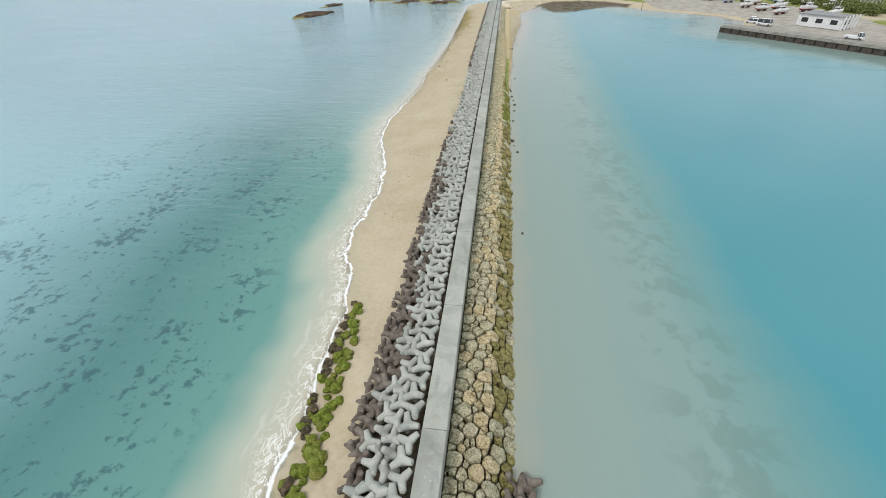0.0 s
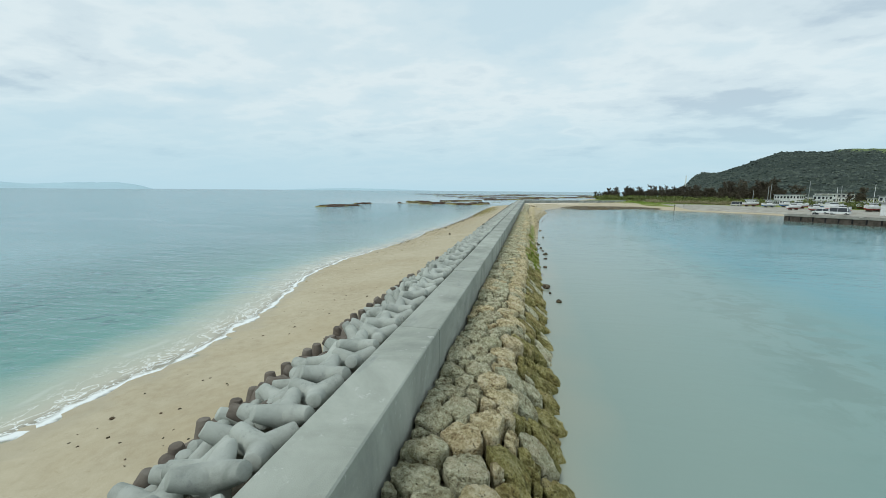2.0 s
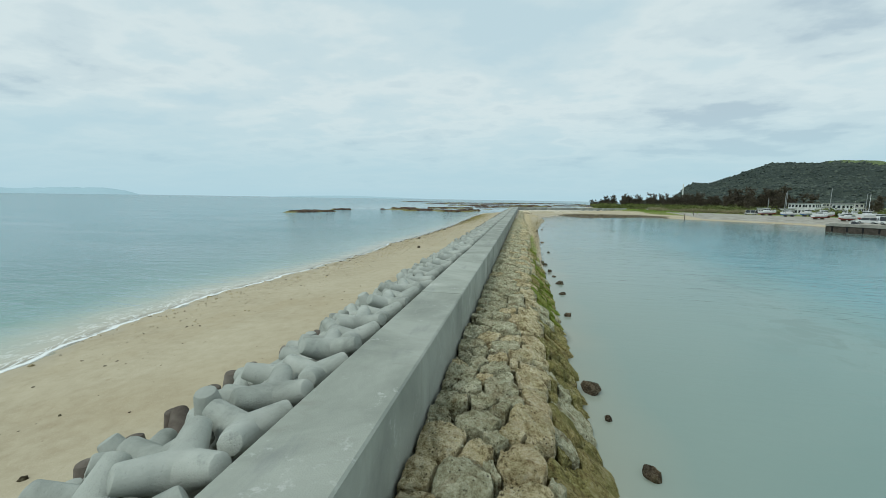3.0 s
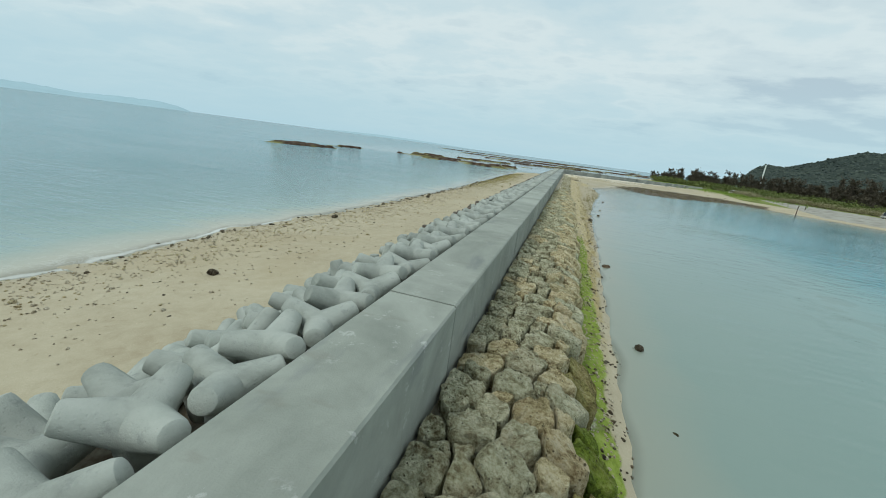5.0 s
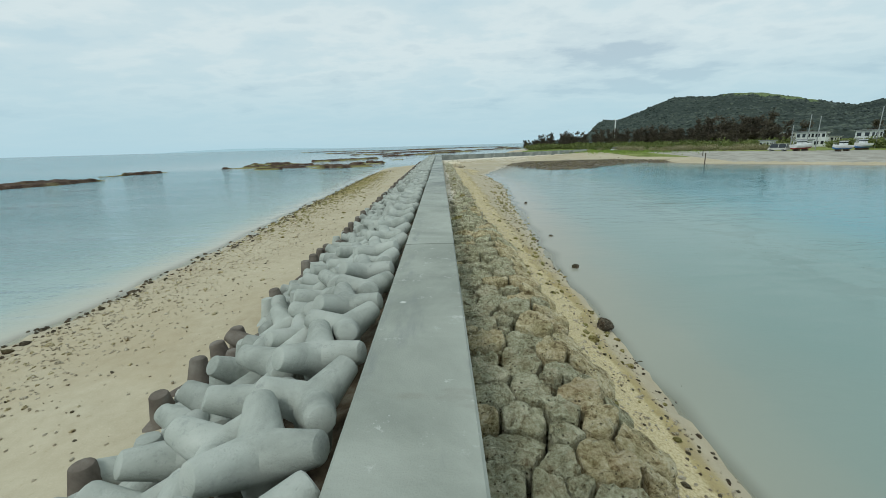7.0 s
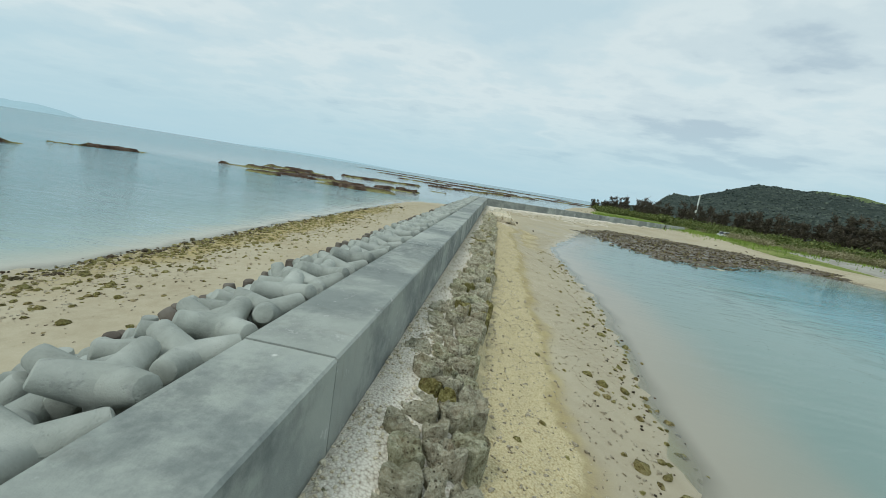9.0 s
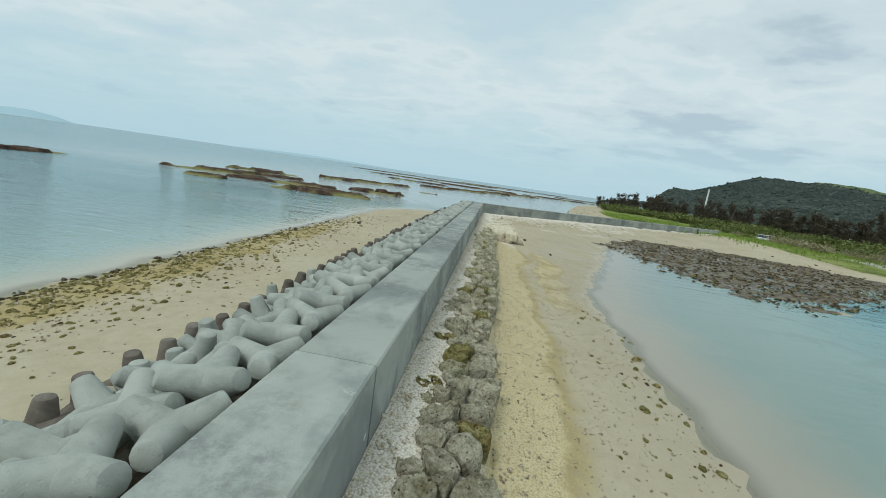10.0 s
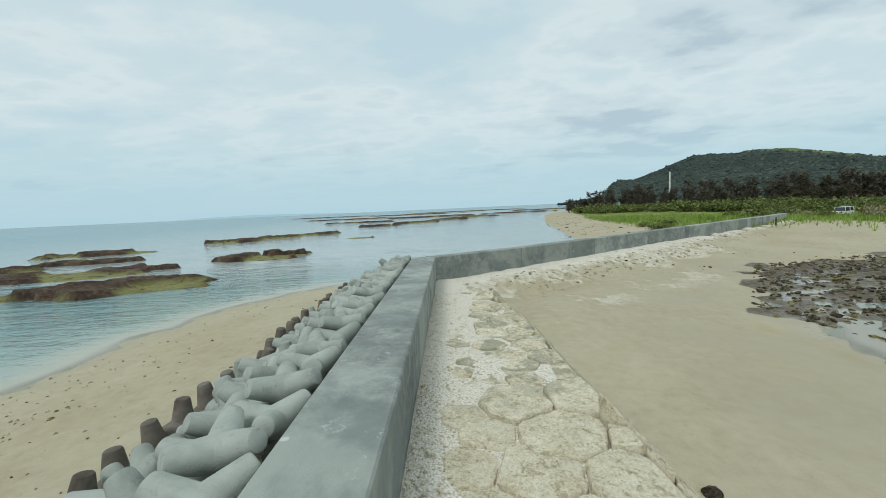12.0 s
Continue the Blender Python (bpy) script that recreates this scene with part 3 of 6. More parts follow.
LEFT_SHORE = [(-9.0, -90), (-9.0, -30), (-9.2, -4), (-9.3, 3), (-9.5, 11), (-10.3, 16), (-12.4, 20), (-12.0, 27), (-12.4, 37), (-14.5, 45), (-16.4, 51),
              (-16.9, 60), (-15.6, 70), (-14.9, 80), (-15.4, 92), (-14.3, 103), (-14.0, 125), (-13.6, 135), (-14.2, 150), (-14.3, 168), (-14.8, 185),
              (-15.0, 200), (-15.0, 215), (-15.2, 224), (-13.6, 230), (-11.0, 234.5), (-8.0, 237), (-4, 237), (-0.5, 234)]
NORTH_SHORE = [(3, 234), (10, 240), (17, 247), (21, 256), (22, 266), (25, 285), (28, 306), (33, 337), (41, 372), (52, 420), (70, 480), (112, 560), (200, 720), (600, 1200), (2500, 3000), (4800, 4700)]
EAST = [(4800, -4700), (3100, -4700), (434, -325), (193.5, -5.4)]
BAY_SHORE = [(78.5, 149.5), (85, 158), (91, 172), (87, 186), (76, 196), (65, 206), (58, 218), (50, 228), (40, 236), (28, 234), (20, 226), (16.5, 215), (13.5, 205), (11.5, 199)]
RIGHT_SHORE = [(9.3, 192), (9.3, 180), (9.6, 172), (9.0, 164), (7.5, 150), (6.0, 130), (5.7, 117), (5.5, 105), (5.2, 97), (4.8, 80), (4.5, 70), (4.4, -90)]
LAND = np.array(LEFT_SHORE + NORTH_SHORE + EAST + BAY_SHORE + RIGHT_SHORE, float)


def inside(px, py, poly):
    hit = np.zeros(px.shape, bool)
    for (x0, y0), (x1, y1) in zip(poly, np.roll(poly, -1, 0)):
        cross = (y0 > py) != (y1 > py)
        if y1 != y0:
            hit ^= cross & (px < (x1 - x0) * (py - y0) / (y1 - y0) + x0)
    return hit


def edge_distance(px, py, poly, closed=True):
    best = np.full(px.shape, 1e9)
    ends = np.roll(poly, -1, 0) if closed else poly[1:]
    for (x0, y0), (x1, y1) in zip(poly, ends):
        dx, dy = x1 - x0, y1 - y0
        t = np.clip(((px - x0) * dx + (py - y0) * dy) / (dx * dx + dy * dy), 0, 1)
        best = np.minimum(best, np.hypot(px - x0 - t * dx, py - y0 - t * dy))
    return best


def smooth_noise(px, py, scale, seed):
    """Cheap smooth noise from a few turned waves."""
    rng = np.random.RandomState(seed)
    out = np.zeros(px.shape)
    for i in range(7):
        a, ph, f = rng.uniform(0, 6.28), rng.uniform(0, 6.28), rng.uniform(0.6, 1.9) / scale
        out += np.sin((px * math.cos(a) + py * math.sin(a)) * f * 6.28 + ph + 1.3 * np.sin((px * math.sin(a) - py * math.cos(a)) * f * 4.1))
    return out / 4.0


def ease(v, lo, hi):
    t = np.clip((v - lo) / (hi - lo), 0, 1)
    return t * t * (3 - 2 * t)


SLAB = np.array([(0.5, 204.5), (2.2, 206.0), (5.0, 206.6), (4.9, 211), (4.5, 218), (3.9, 222.5), (2.6, 226), (0.5, 228)], float)
REEF = np.array([(18, 225), (19.5, 217), (20, 208), (24, 199.5), (28, 197.5), (35, 202), (44, 210), (52, 217), (60, 214), (62, 222), (52, 234), (40, 240), (27, 237)], float)
R_Y = np.array([p[1] for p in RIGHT_SHORE[::-1]] + [199, 205, 212, 222], float)
R_X = np.array([p[0] for p in RIGHT_SHORE[::-1]] + [11.5, 13.5, 15.6, 18], float)


def wall2_coords(px, py):
    """Along and out from the inner face of the second wall."""
    ox, oy = px - HALF, py - CORNER
    return ox * W2_DIR[0] + oy * W2_DIR[1], ox * W2_OUT[0] + oy * W2_OUT[1]


def land_height(px, py):
    """The ground's height, and how far inside the shore (under nought: out at sea)."""
    px, py = np.asarray(px, float), np.asarray(py, float)
    d = edge_distance(px, py, LAND) * np.where(inside(px, py, LAND), 1, -1)
    d = d + 0.35 * smooth_noise(px, py, 6, 3) * np.clip(1.5 - abs(d) / 30, 0, 1)
    z = np.where(d > 0, np.minimum(0.085 * d, 1.1) + np.clip((d - 13) * 0.04, 0, 0.7), np.maximum(0.11 * d, -3.0))
    z = np.where((d < 0.3) & (px > 66) & (py < 151), -2.0, z)
    # the mound that the cast blocks lie on
    core = np.interp(px, [-7.2, -6.0, -3.0, -1.0, 0.6], [0.3, 0.6, 1.0, 1.6, 1.6])
    z = np.where((px > -7.2) & (px < 0.7) & (py < 231), np.maximum(z, core), z)
    # the stone berm, gravel and beach on the harbour side
    xr = np.interp(py, R_Y, R_X)
    near = np.interp(px, [0.6, 1.2, 3.0], [1.5, 1.15, 1.0]) * (px < 3.0) + (px >= 3.0) * 1.0 * np.clip((xr - px) / np.maximum(xr - 3.0, 0.1), -3, 1)
    strip = np.interp(px, [0.6, 1.5, 2.6, 3.0], [1.85, 1.78, 1.42, 0.95]) * (px < 3.0) + (px >= 3.0) * 0.95 * np.clip((xr - px) / np.maximum(xr - 3.0, 0.1), -3, 1)
    k = ease(py, 118, 150)
    berm = near * (1 - k) + strip * k
    side = (px > 0.6) & (px < xr + 0.5) & (py < CORNER + 3)
    z = np.where(side, np.maximum(berm, np.where(py > 188, z, -1)), z)
    # the platform by the corner, and the foot of the second wall
    ds = edge_distance(px, py, SLAB) * np.where(inside(px, py, SLAB), 1, -1)
    z = np.maximum(z, np.interp(ds, [-1.4, -0.2, 0.3], [-2, 1.35, 1.72]) * ((px > 0) & (py < 228.5)) - 5 * ~((px > 0) & (py < 228.5)))
    along, out = wall2_coords(px, py)
    foot = np.interp(out, [-3.0, -0.6, 0.0, 1.2, 3.2, 6.0], [-1, 1.6, 1.75, 1.6, 0.85, -1])
    z = np.where((along > -1) & (along < W2_LEN + 6) & (out > -3) & (out < 6), np.maximum(z, foot), z)
    # reef patch, boat yard and quay land
    dr = edge_distance(px, py, REEF) * np.where(inside(px, py, REEF), 1, -1)
    z = np.where(dr > -3, np.maximum(z, np.interp(dr, [-3, 0, 4], [-0.6, -0.08, 0.06]) + 0.13 * smooth_noise(px, py, 3, 8) + 0.08 * smooth_noise(px, py, 1.4, 18)), z)
    quay = (px > 70) & (py < 152) & (d > 0)
    z = np.where(quay, 1.8, z)
    z = z + 0.05 * smooth_noise(px, py, 2.2, 5) * (d > -4) * (np.abs(px) > 0.8)
    return z, d


def lines(*spans):
    out = []
    for a, b, n in spans:
        out += list(np.linspace(a, b, n, endpoint=False))
    return np.array(out + [spans[-1][1]])


GX = lines((-4800, -1200, 5), (-1200, -300, 8), (-300, -60, 34), (-60, -18, 42), (-18, 24, 100), (24, 140, 70), (140, 400, 24), (400, 1200, 8), (1200, 4800, 6))
GY = lines((-4800, -1000, 4), (-1000, -100, 7), (-100, -20, 20), (-20, 250, 470), (250, 460, 70), (460, 1000, 18), (1000, 4800, 9))


def sheet(name, gx, gy, z, keep=None):
    nx, ny = len(gx), len(gy)
    xx, yy = np.meshgrid(gx, gy)
    v = np.stack([xx, yy, z], -1).reshape(-1, 3)
    i = (np.arange(ny - 1)[:, None] * nx + np.arange(nx - 1)).ravel()
    f = np.stack([i, i + 1, i + nx + 1, i + nx], 1)
    if keep is not None:
        f = f[keep.ravel()[f].any(1)]
    me = bpy.data.meshes.new(name)
    me.vertices.add(len(v))
    me.vertices.foreach_set("co", v.astype(np.float32).ravel())
    me.loops.add(f.size)
    me.loops.foreach_set("vertex_index", f.astype(np.int32).ravel())
    me.polygons.add(len(f))
    me.polygons.foreach_set("loop_start", np.arange(0, f.size, 4, dtype=np.int32))
    me.update(calc_edges=True)
    me.shade_smooth()
    return me


def paint(me, name, values):
    a = me.attributes.new(name, "FLOAT", "POINT")
    a.data.foreach_set("value", np.asarray(values, np.float32).ravel())


XX, YY = np.meshgrid(GX, GY)
ZZ, DD = land_height(XX, YY)
ALONG, OUT2 = wall2_coords(XX, YY)

ground_me = sheet("ground", GX, GY, ZZ)
ground_me.materials.append(M_GROUND)
north = (OUT2 < 0) & (XX > -2)
inland = np.where(north, ease(DD, 11, 17) * np.maximum(ease(-OUT2 + 1.2 * smooth_noise(XX, YY, 9, 88), 8, 13), ease(ALONG, 40, 52)), ease(DD, 9, 14) * (XX > 60) * (YY > 175)) * (XX > 18)
inland = np.where((XX > 70) & (YY < 250) & (DD > 4) & (DD < 36) & (XX < 150), 0, inland)
inland = np.maximum(inland, (XX > 99) * (YY < 160) * (DD > 16))
XW = XX + 0.45 * smooth_noise(XX, YY, 7, 31) + 0.2 * smooth_noise(XX, YY, 2.1, 32)
berm_side = (XX > 0.5) & (XX < 20) & (YY < 226)
paint(ground_me, "wet", np.clip(1.0 - (ZZ - 0.0) / 0.13, 0, 1) * (XX < 60) * np.where(ZZ < -0.02, 0.25, 1) + 0.9 * (XX > 5.5) * (XX < 60) * ease(YY, 196, 206) * (OUT2 > 4) * (1 - 0.6 * ease(DD, 4.0, 9.0)) * (0.45 + 0.55 * ease(smooth_noise(XX, YY, 11, 95) + 0.4 * smooth_noise(XX, YY, 3.5, 96), -0.5, 0.5)) + 0.6 * (XX > 5) * (XX < 20) * ease(YY, 120, 140) * (1 - ease(YY, 196, 206)) * (1 - ease(DD, 1.5, 4.5)))
paint(ground_me, "slime", berm_side * ease(XX, 2.95, 3.3) * (1 - ease(XX, 4.3, 4.8)) * ease(YY, 58, 72) * (1 - ease(YY, 100, 116)) * (0.85 + 0.35 * smooth_noise(XX, YY, 3.5, 61)))
paint(ground_me, "grass", inland)
gravel = berm_side * ease(YY, 128, 150) * (1 - ease(XW, 2.9, 3.4)) + 0.85 * berm_side * ease(XX, 2.8, 3.2) * (DD > 0.8) * ease(YY, 58, 74) * (1 - ease(YY, 203, 208)) * (1 - ease(XW, 4.4, 5.8))
gravel = np.maximum(gravel, (OUT2 > -0.5) * (OUT2 < 4.5) * (ALONG > 0) * (ALONG < W2_LEN + 4) * (0.25 + 0.4 * (1 - ease(OUT2 + 0.6 * smooth_noise(XX, YY, 3, 71), 0.6, 2.8))))
strip = ease(XW, 5.9, 6.4) * (1 - ease(XW + 0.4 * smooth_noise(XX, YY, 4, 81), 7.9, 8.8)) * ease(YY, 180, 190) * (1 - ease(YY, 200, 206)) * (DD > 0.3)
gravel = np.maximum(gravel, strip * (0.55 + 0.25 * smooth_noise(XX, YY, 2.5, 83)))
slab_in = edge_distance(XX, YY, SLAB) * np.where(inside(XX, YY, SLAB), 1, -1)
gravel = np.maximum(gravel, 0.95 * (slab_in > -0.2))
tongue = (XX > 2.6) * (XX < 30) * (YY > 203) * (OUT2 > 0) * (1 - ease(OUT2, 7, 13))
gravel = np.maximum(gravel, tongue * 0.5 * ease(smooth_noise(XX, YY, 8, 97) + 0.5 * smooth_noise(XX, YY, 2.5, 99), -0.6, 0.4))
paint(ground_me, "gravel", gravel)
algae = berm_side * (ease(XX, 2.5, 2.9) * (1 - ease(XW, 2.9, 3.9)) * 1.0 + 0.8 * ease(XX, 2.8, 3.2) * (1 - ease(XW, 4.6, 6.6))) * ease(YY, 76, 96) * (1 - 0.8 * ease(YY, 200, 207)) * (DD > 0.2)
algae = np.maximum(algae, 0.8 * (XX < -8) * (XX > -20) * ease(YY, 145, 168) * ease(DD, -0.5, 0.3) * (1 - ease(DD + 0.8 * smooth_noise(XX, YY, 4, 51), 2.0, 4.5)) * (1 - ease(YY, 196, 212)))
algae = np.maximum(algae, 0.6 * ease(smooth_noise(XX, YY, 9, 21), -0.2, 0.9) * ease(XW, 7, 9) * (XX < 20) * ease(YY, 188, 196) * (YY < 226) * ease(DD, 0.2, 1.0) * (1 - ease(DD, 3.0, 5.5)))
algae = np.maximum(algae, 0.75 * strip)
paint(ground_me, "algae", algae)
dr = edge_distance(XX, YY, REEF) * np.where(inside(XX, YY, REEF), 1, -1)
# dark gap shade painted under blocks and berm stones, stored in the reef attribute
gap_shade = np.maximum((XX > 0.75) * (XX < 4.4) * (YY < 120) * (1 - ease(XX, 3.2, 3.6) * ease(YY, 70, 84)), (XX > -4.6) * (XX < -0.7) * (YY < 229.5))
paint(ground_me, "reef", np.maximum(0.9 * gap_shade, 0) + ease(dr + 1.5 * smooth_noise(XX, YY, 5, 41), -1.0, 1.5))
yard = ((XX > 70) & (YY < 250) & (DD > 4) & (DD < 36) & (XX < 150)) * 1.0
yard = np.maximum(yard, (XX > 70) & (YY < 152) & (DD < 16) & (DD > 0))
paint(ground_me, "yard", yard)
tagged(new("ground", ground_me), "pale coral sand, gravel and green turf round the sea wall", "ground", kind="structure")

water_me = sheet("water", GX, GY, np.zeros(XX.shape), keep=(DD < 3.0) | (ZZ < 0.15))
water_me.materials.append(M_WATER)
lag = (XX > 0) & (OUT2 > 0) & (XX + YY * 0.0 > 0)
flat_zone = np.exp(-((XX + 20) / 90) ** 2) * ease(YY, 232, 260) * (1 - ease(YY, 700, 900)) * (XX < 240)
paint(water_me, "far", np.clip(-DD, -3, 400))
paint(water_me, "lagoon", lag)
breaking = np.interp(YY, [-60, -5, 25, 55, 70, 95, 105], [1, 1, 1, 0.8, 0.35, 0.3, 0.0])
paint(water_me, "foam", breaking * (XX < -4))
paint(water_me, "weed", ease(-DD, 5.5, 9.5) * (1 - ease(-DD, 26, 60)) * (1 - ease(YY, 30, 70)) * (XX < -4))
paint(water_me, "shoal_sheen", flat_zone)
paint(water_me, "clear", np.where(lag, ease(YY, 100, 150), 1.0))
paint(water_me, "teal", 1 - ease(YY, 25, 85))
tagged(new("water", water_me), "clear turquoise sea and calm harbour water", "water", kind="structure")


# ---- the crown wall, cast in ten-metre lengths ----
def wall_segment_bm(length, z0, z1a, z1b, width):
    """One cast length along +y from the origin, its top from z1a to z1b, edges chamfered."""
    bm = bmesh.new()
    c, n = 0.035, 7
    prof = lambda t: [(-width / 2, z0), (-width / 2, t - c), (-width / 2 + c, t), (0.0, t + 0.006), (width / 2 - c, t), (width / 2, t - c), (width / 2, z0)]  # noqa: E731
    rings = []
    for i in range(n + 1):
        y = length * i / n
        rings.append([bm.verts.new((px, y, pz)) for px, pz in prof(z1a + (z1b - z1a) * i / n)])
    for r, s in zip(rings, rings[1:]):
        for a in range(6):
            bm.faces.new((r[a], r[a + 1], s[a + 1], s[a]))
    bm.faces.new(rings[0][::-1])
    bm.faces.new(rings[-1])
    bmesh.ops.recalc_face_normals(bm, faces=bm.faces[:])
    return bm


wall_main = tagged(new("wall_main"), "long grey concrete breakwater crown wall with joints", "sea wall", kind="structure")
seg = None
for n in range(-6, 24):
    y0 = n * JOINT + 0.018
    y1 = min((n + 1) * JOINT - 0.018, CORNER + 0.45)
    if seg is None or y1 - y0 < JOINT - 0.1:
        seg = bpy.data.meshes.new("wall_segment")
        b = wall_segment_bm(y1 - y0, 0.6, TOP, TOP, 2 * HALF)
        b.to_mesh(seg)
        b.free()
        seg.materials.append(M_WALL)
    if y1 > y0:
        ob = under("wall_segment", seg, wall_main, at=pose(0.006 * math.sin(n * 2.3), y0, 0.008 * math.sin(n * 1.7)))
wall_turn = tagged(new("wall_turn"), "lower grey concrete wall running from the breakwater to the shore", "sea wall", kind="structure")
first = 8.0
starts = [0.25] + [first + i * 9.1 for i in range(6)] + [W2_LEN]
for a, b in zip(starts, starts[1:]):
    za, zb = (np.interp(s, [0, 8, 17, W2_LEN], [TOP - 0.004, 3.12, 3.05, 2.8]) for s in (a, b))
    me = bpy.data.meshes.new("wall_segment")
    bm = wall_segment_bm(b - a - 0.03, 0.6, za, zb, 0.9)
    bm.to_mesh(me)
    bm.free()
    me.materials.append(M_WALL)
    px, py = np.array([HALF - 0.25, CORNER]) + W2_DIR * a - W2_OUT * 0.45
    under("wall_segment", me, wall_turn, at=pose(px, py, 0, 0, 0, math.degrees(W2_ANGLE) - 90))

# ---- cast concrete four-legged blocks on the seaward side ----
tb = tetrapod_bm()
TETRA = arrays(tb)
tetra_me = bpy.data.meshes.new("tetrapod")
tb.to_mesh(tetra_me)
tb.free()
tetra_me.materials.append(M_TETRA)
tetra_me.shade_smooth()
tetra_me.set_sharp_from_angle(angle=radians(38))
rng = random.Random(11)


def tetra_turn(kind):
    """A leg down with three spread flat, a leg up, or fallen any way."""
    if kind == "down":
        return (math.pi + rng.uniform(-0.16, 0.16), rng.uniform(-0.16, 0.16), rng.uniform(0, 6.28))
    if kind == "up":
        return (rng.uniform(-0.15, 0.15), rng.uniform(-0.15, 0.15), rng.uniform(0, 6.28))
    return (rng.uniform(0, 6.28), rng.uniform(-0.8, 0.8), rng.uniform(0, 6.28))


pale, brown, inner = [], [], []
y = -14.0
n = 0
while y < 229.0:
    grow = np.interp(y, [0, 60, 120, 200], [0.0, 0.15, 0.5, 1.0])
    # the row along the wall: pairs that interlock, turned by a sixth against each other
    odd = n % 2
    inner.append((-1.60 + 0.23 * odd + rng.uniform(-0.05, 0.05), y + (-0.07 if odd else 0.0) + rng.uniform(-0.05, 0.05), 2.9 - 0.06 * odd + rng.uniform(-0.05, 0.05),
                  math.pi + rng.uniform(-0.1, 0.1), rng.uniform(-0.1, 0.1), radians(50 if odd else -15) + rng.uniform(-0.13, 0.13)))
    buried = float(np.interp(y, [50, 62, 86, 98], [0, 1, 1, 0]))
    stained = float(np.interp(y, [46, 60, 84, 98], [1, 0.15, 0.05, 0.9]))
    for c, (x0, zc) in enumerate(((-2.42, 2.46), (-3.2, 1.98), (-3.95, 1.46), (-4.62, 0.98), (-5.2, 0.64))):
        last = c == 4
        if c in (1, 2, 3) and rng.random() < 0.06 or last and rng.random() < (0.3 if y < 130 else 0.03) + buried:
            continue
        u = rng.random()
        kind = "row" if c == 0 and u < 0.8 else "row" if c < 4 and u < 0.55 else "up" if last or u < 0.8 else "any"
        if kind == "row":
            turn = (math.pi + rng.uniform(-0.28, 0.28), rng.uniform(-0.28, 0.1), radians(-15 if odd else 50) + rng.uniform(-0.4, 0.4))
        else:
            turn = tetra_turn(kind)
        zc -= (0.3 * buried + 0.12 * grow) * (c == 3) - 0.2 * grow * last
        x = x0 - (0.0, 0.1, 0.2, 0.3, 0.22)[c] * grow + rng.uniform(-0.09, 0.09)
        yy = y + (0.5 if c % 2 == 0 else 0.0) + rng.uniform(-0.12, 0.12)
        row = (0, x, yy, zc + rng.uniform(-0.1, 0.08) - (0.2 if kind == "up" and not last else 0.0), 1, 1, 1, *turn)
        dark = last or c == 3 and rng.random() < np.interp(y, [25, 55, 110], [1.0, 0.1, 0.3]) or c in (1, 2) and rng.random() < np.interp(y, [0, 25, 50], [0.35 + 0.35 * (c == 2), 0.25 + 0.35 * (c == 2), 0.0])
        (brown if dark and rng.random() < stained else pale).append(row)
    y += 1.02
    n += 1
for x, yy, z, rx, ry, rz in inner:
    ob = new("tetrapod", tetra_me)
    ob.matrix_basis = Matrix.LocRotScale((x, yy, z), Euler((rx, ry, rz)), None)
    tagged(ob, "pale grey four-legged concrete block against the wall", "tetrapod", "tetrapods beside the crown wall")
tagged(new("tetrapods", scatter("tetrapods", [TETRA], pale, M_TETRA, True)), "pale grey interlocked concrete wave-breaking blocks", "tetrapods", kind="stuff")
tagged(new("tetrapods_stained", scatter("tetrapods_stained", [TETRA], brown, M_TETRA_BROWN, True)), "brown tide-stained concrete blocks along the beach", "tetrapods", kind="stuff")
fallen_me = bpy.data.meshes.new("tetrapod_fallen")
fb = tetrapod_bm()
fb.to_mesh(fallen_me)
fb.free()
fallen_me.materials.append(M_TETRA_BROWN)
fallen_me.shade_smooth()
fallen_me.set_sharp_from_angle(angle=radians(38))
for i in range(9):
    ob = new("tetrapod", fallen_me)
    ob.matrix_basis = Matrix.LocRotScale((4.3 + (i % 3) * 0.75 + rng.uniform(-0.2, 0.2), -3.2 + (i // 3) * 1.05 + rng.uniform(-0.2, 0.2), 0.25 + rng.uniform(-0.1, 0.25)), Euler(tetra_turn("any")), None)
    tagged(ob, "dark stained concrete block fallen into the harbour water", "tetrapod", "fallen tetrapods")


# ---- reef islets, loose rocks, boulders ----
def reef_material():
    k = Nodes("reef_rock", 0.9, 0.2)
    f = k.math("ADD", k.math("MULTIPLY", k.noise(0.5, 6, 0.65), 0.5), k.math("MULTIPLY", k.noise(2.6, 6, 0.7), 0.5))
    col = k.ramp(f, [(0.36, (0.022, 0.014, 0.011)), (0.5, (0.075, 0.048, 0.034)), (0.64, (0.17, 0.125, 0.085))])
    col = k.mix(k.math("MULTIPLY", k.attr("low"), k.step(k.noise(0.7, 5, 0.65), 0.36, 0.5)), col, k.mix(k.noise(3.0, 5, 0.7), (0.13, 0.12, 0.05), (0.33, 0.32, 0.12)))
    return k.done(col, k.bump(f, 0.35, 1.0))


M_REEF = reef_material()


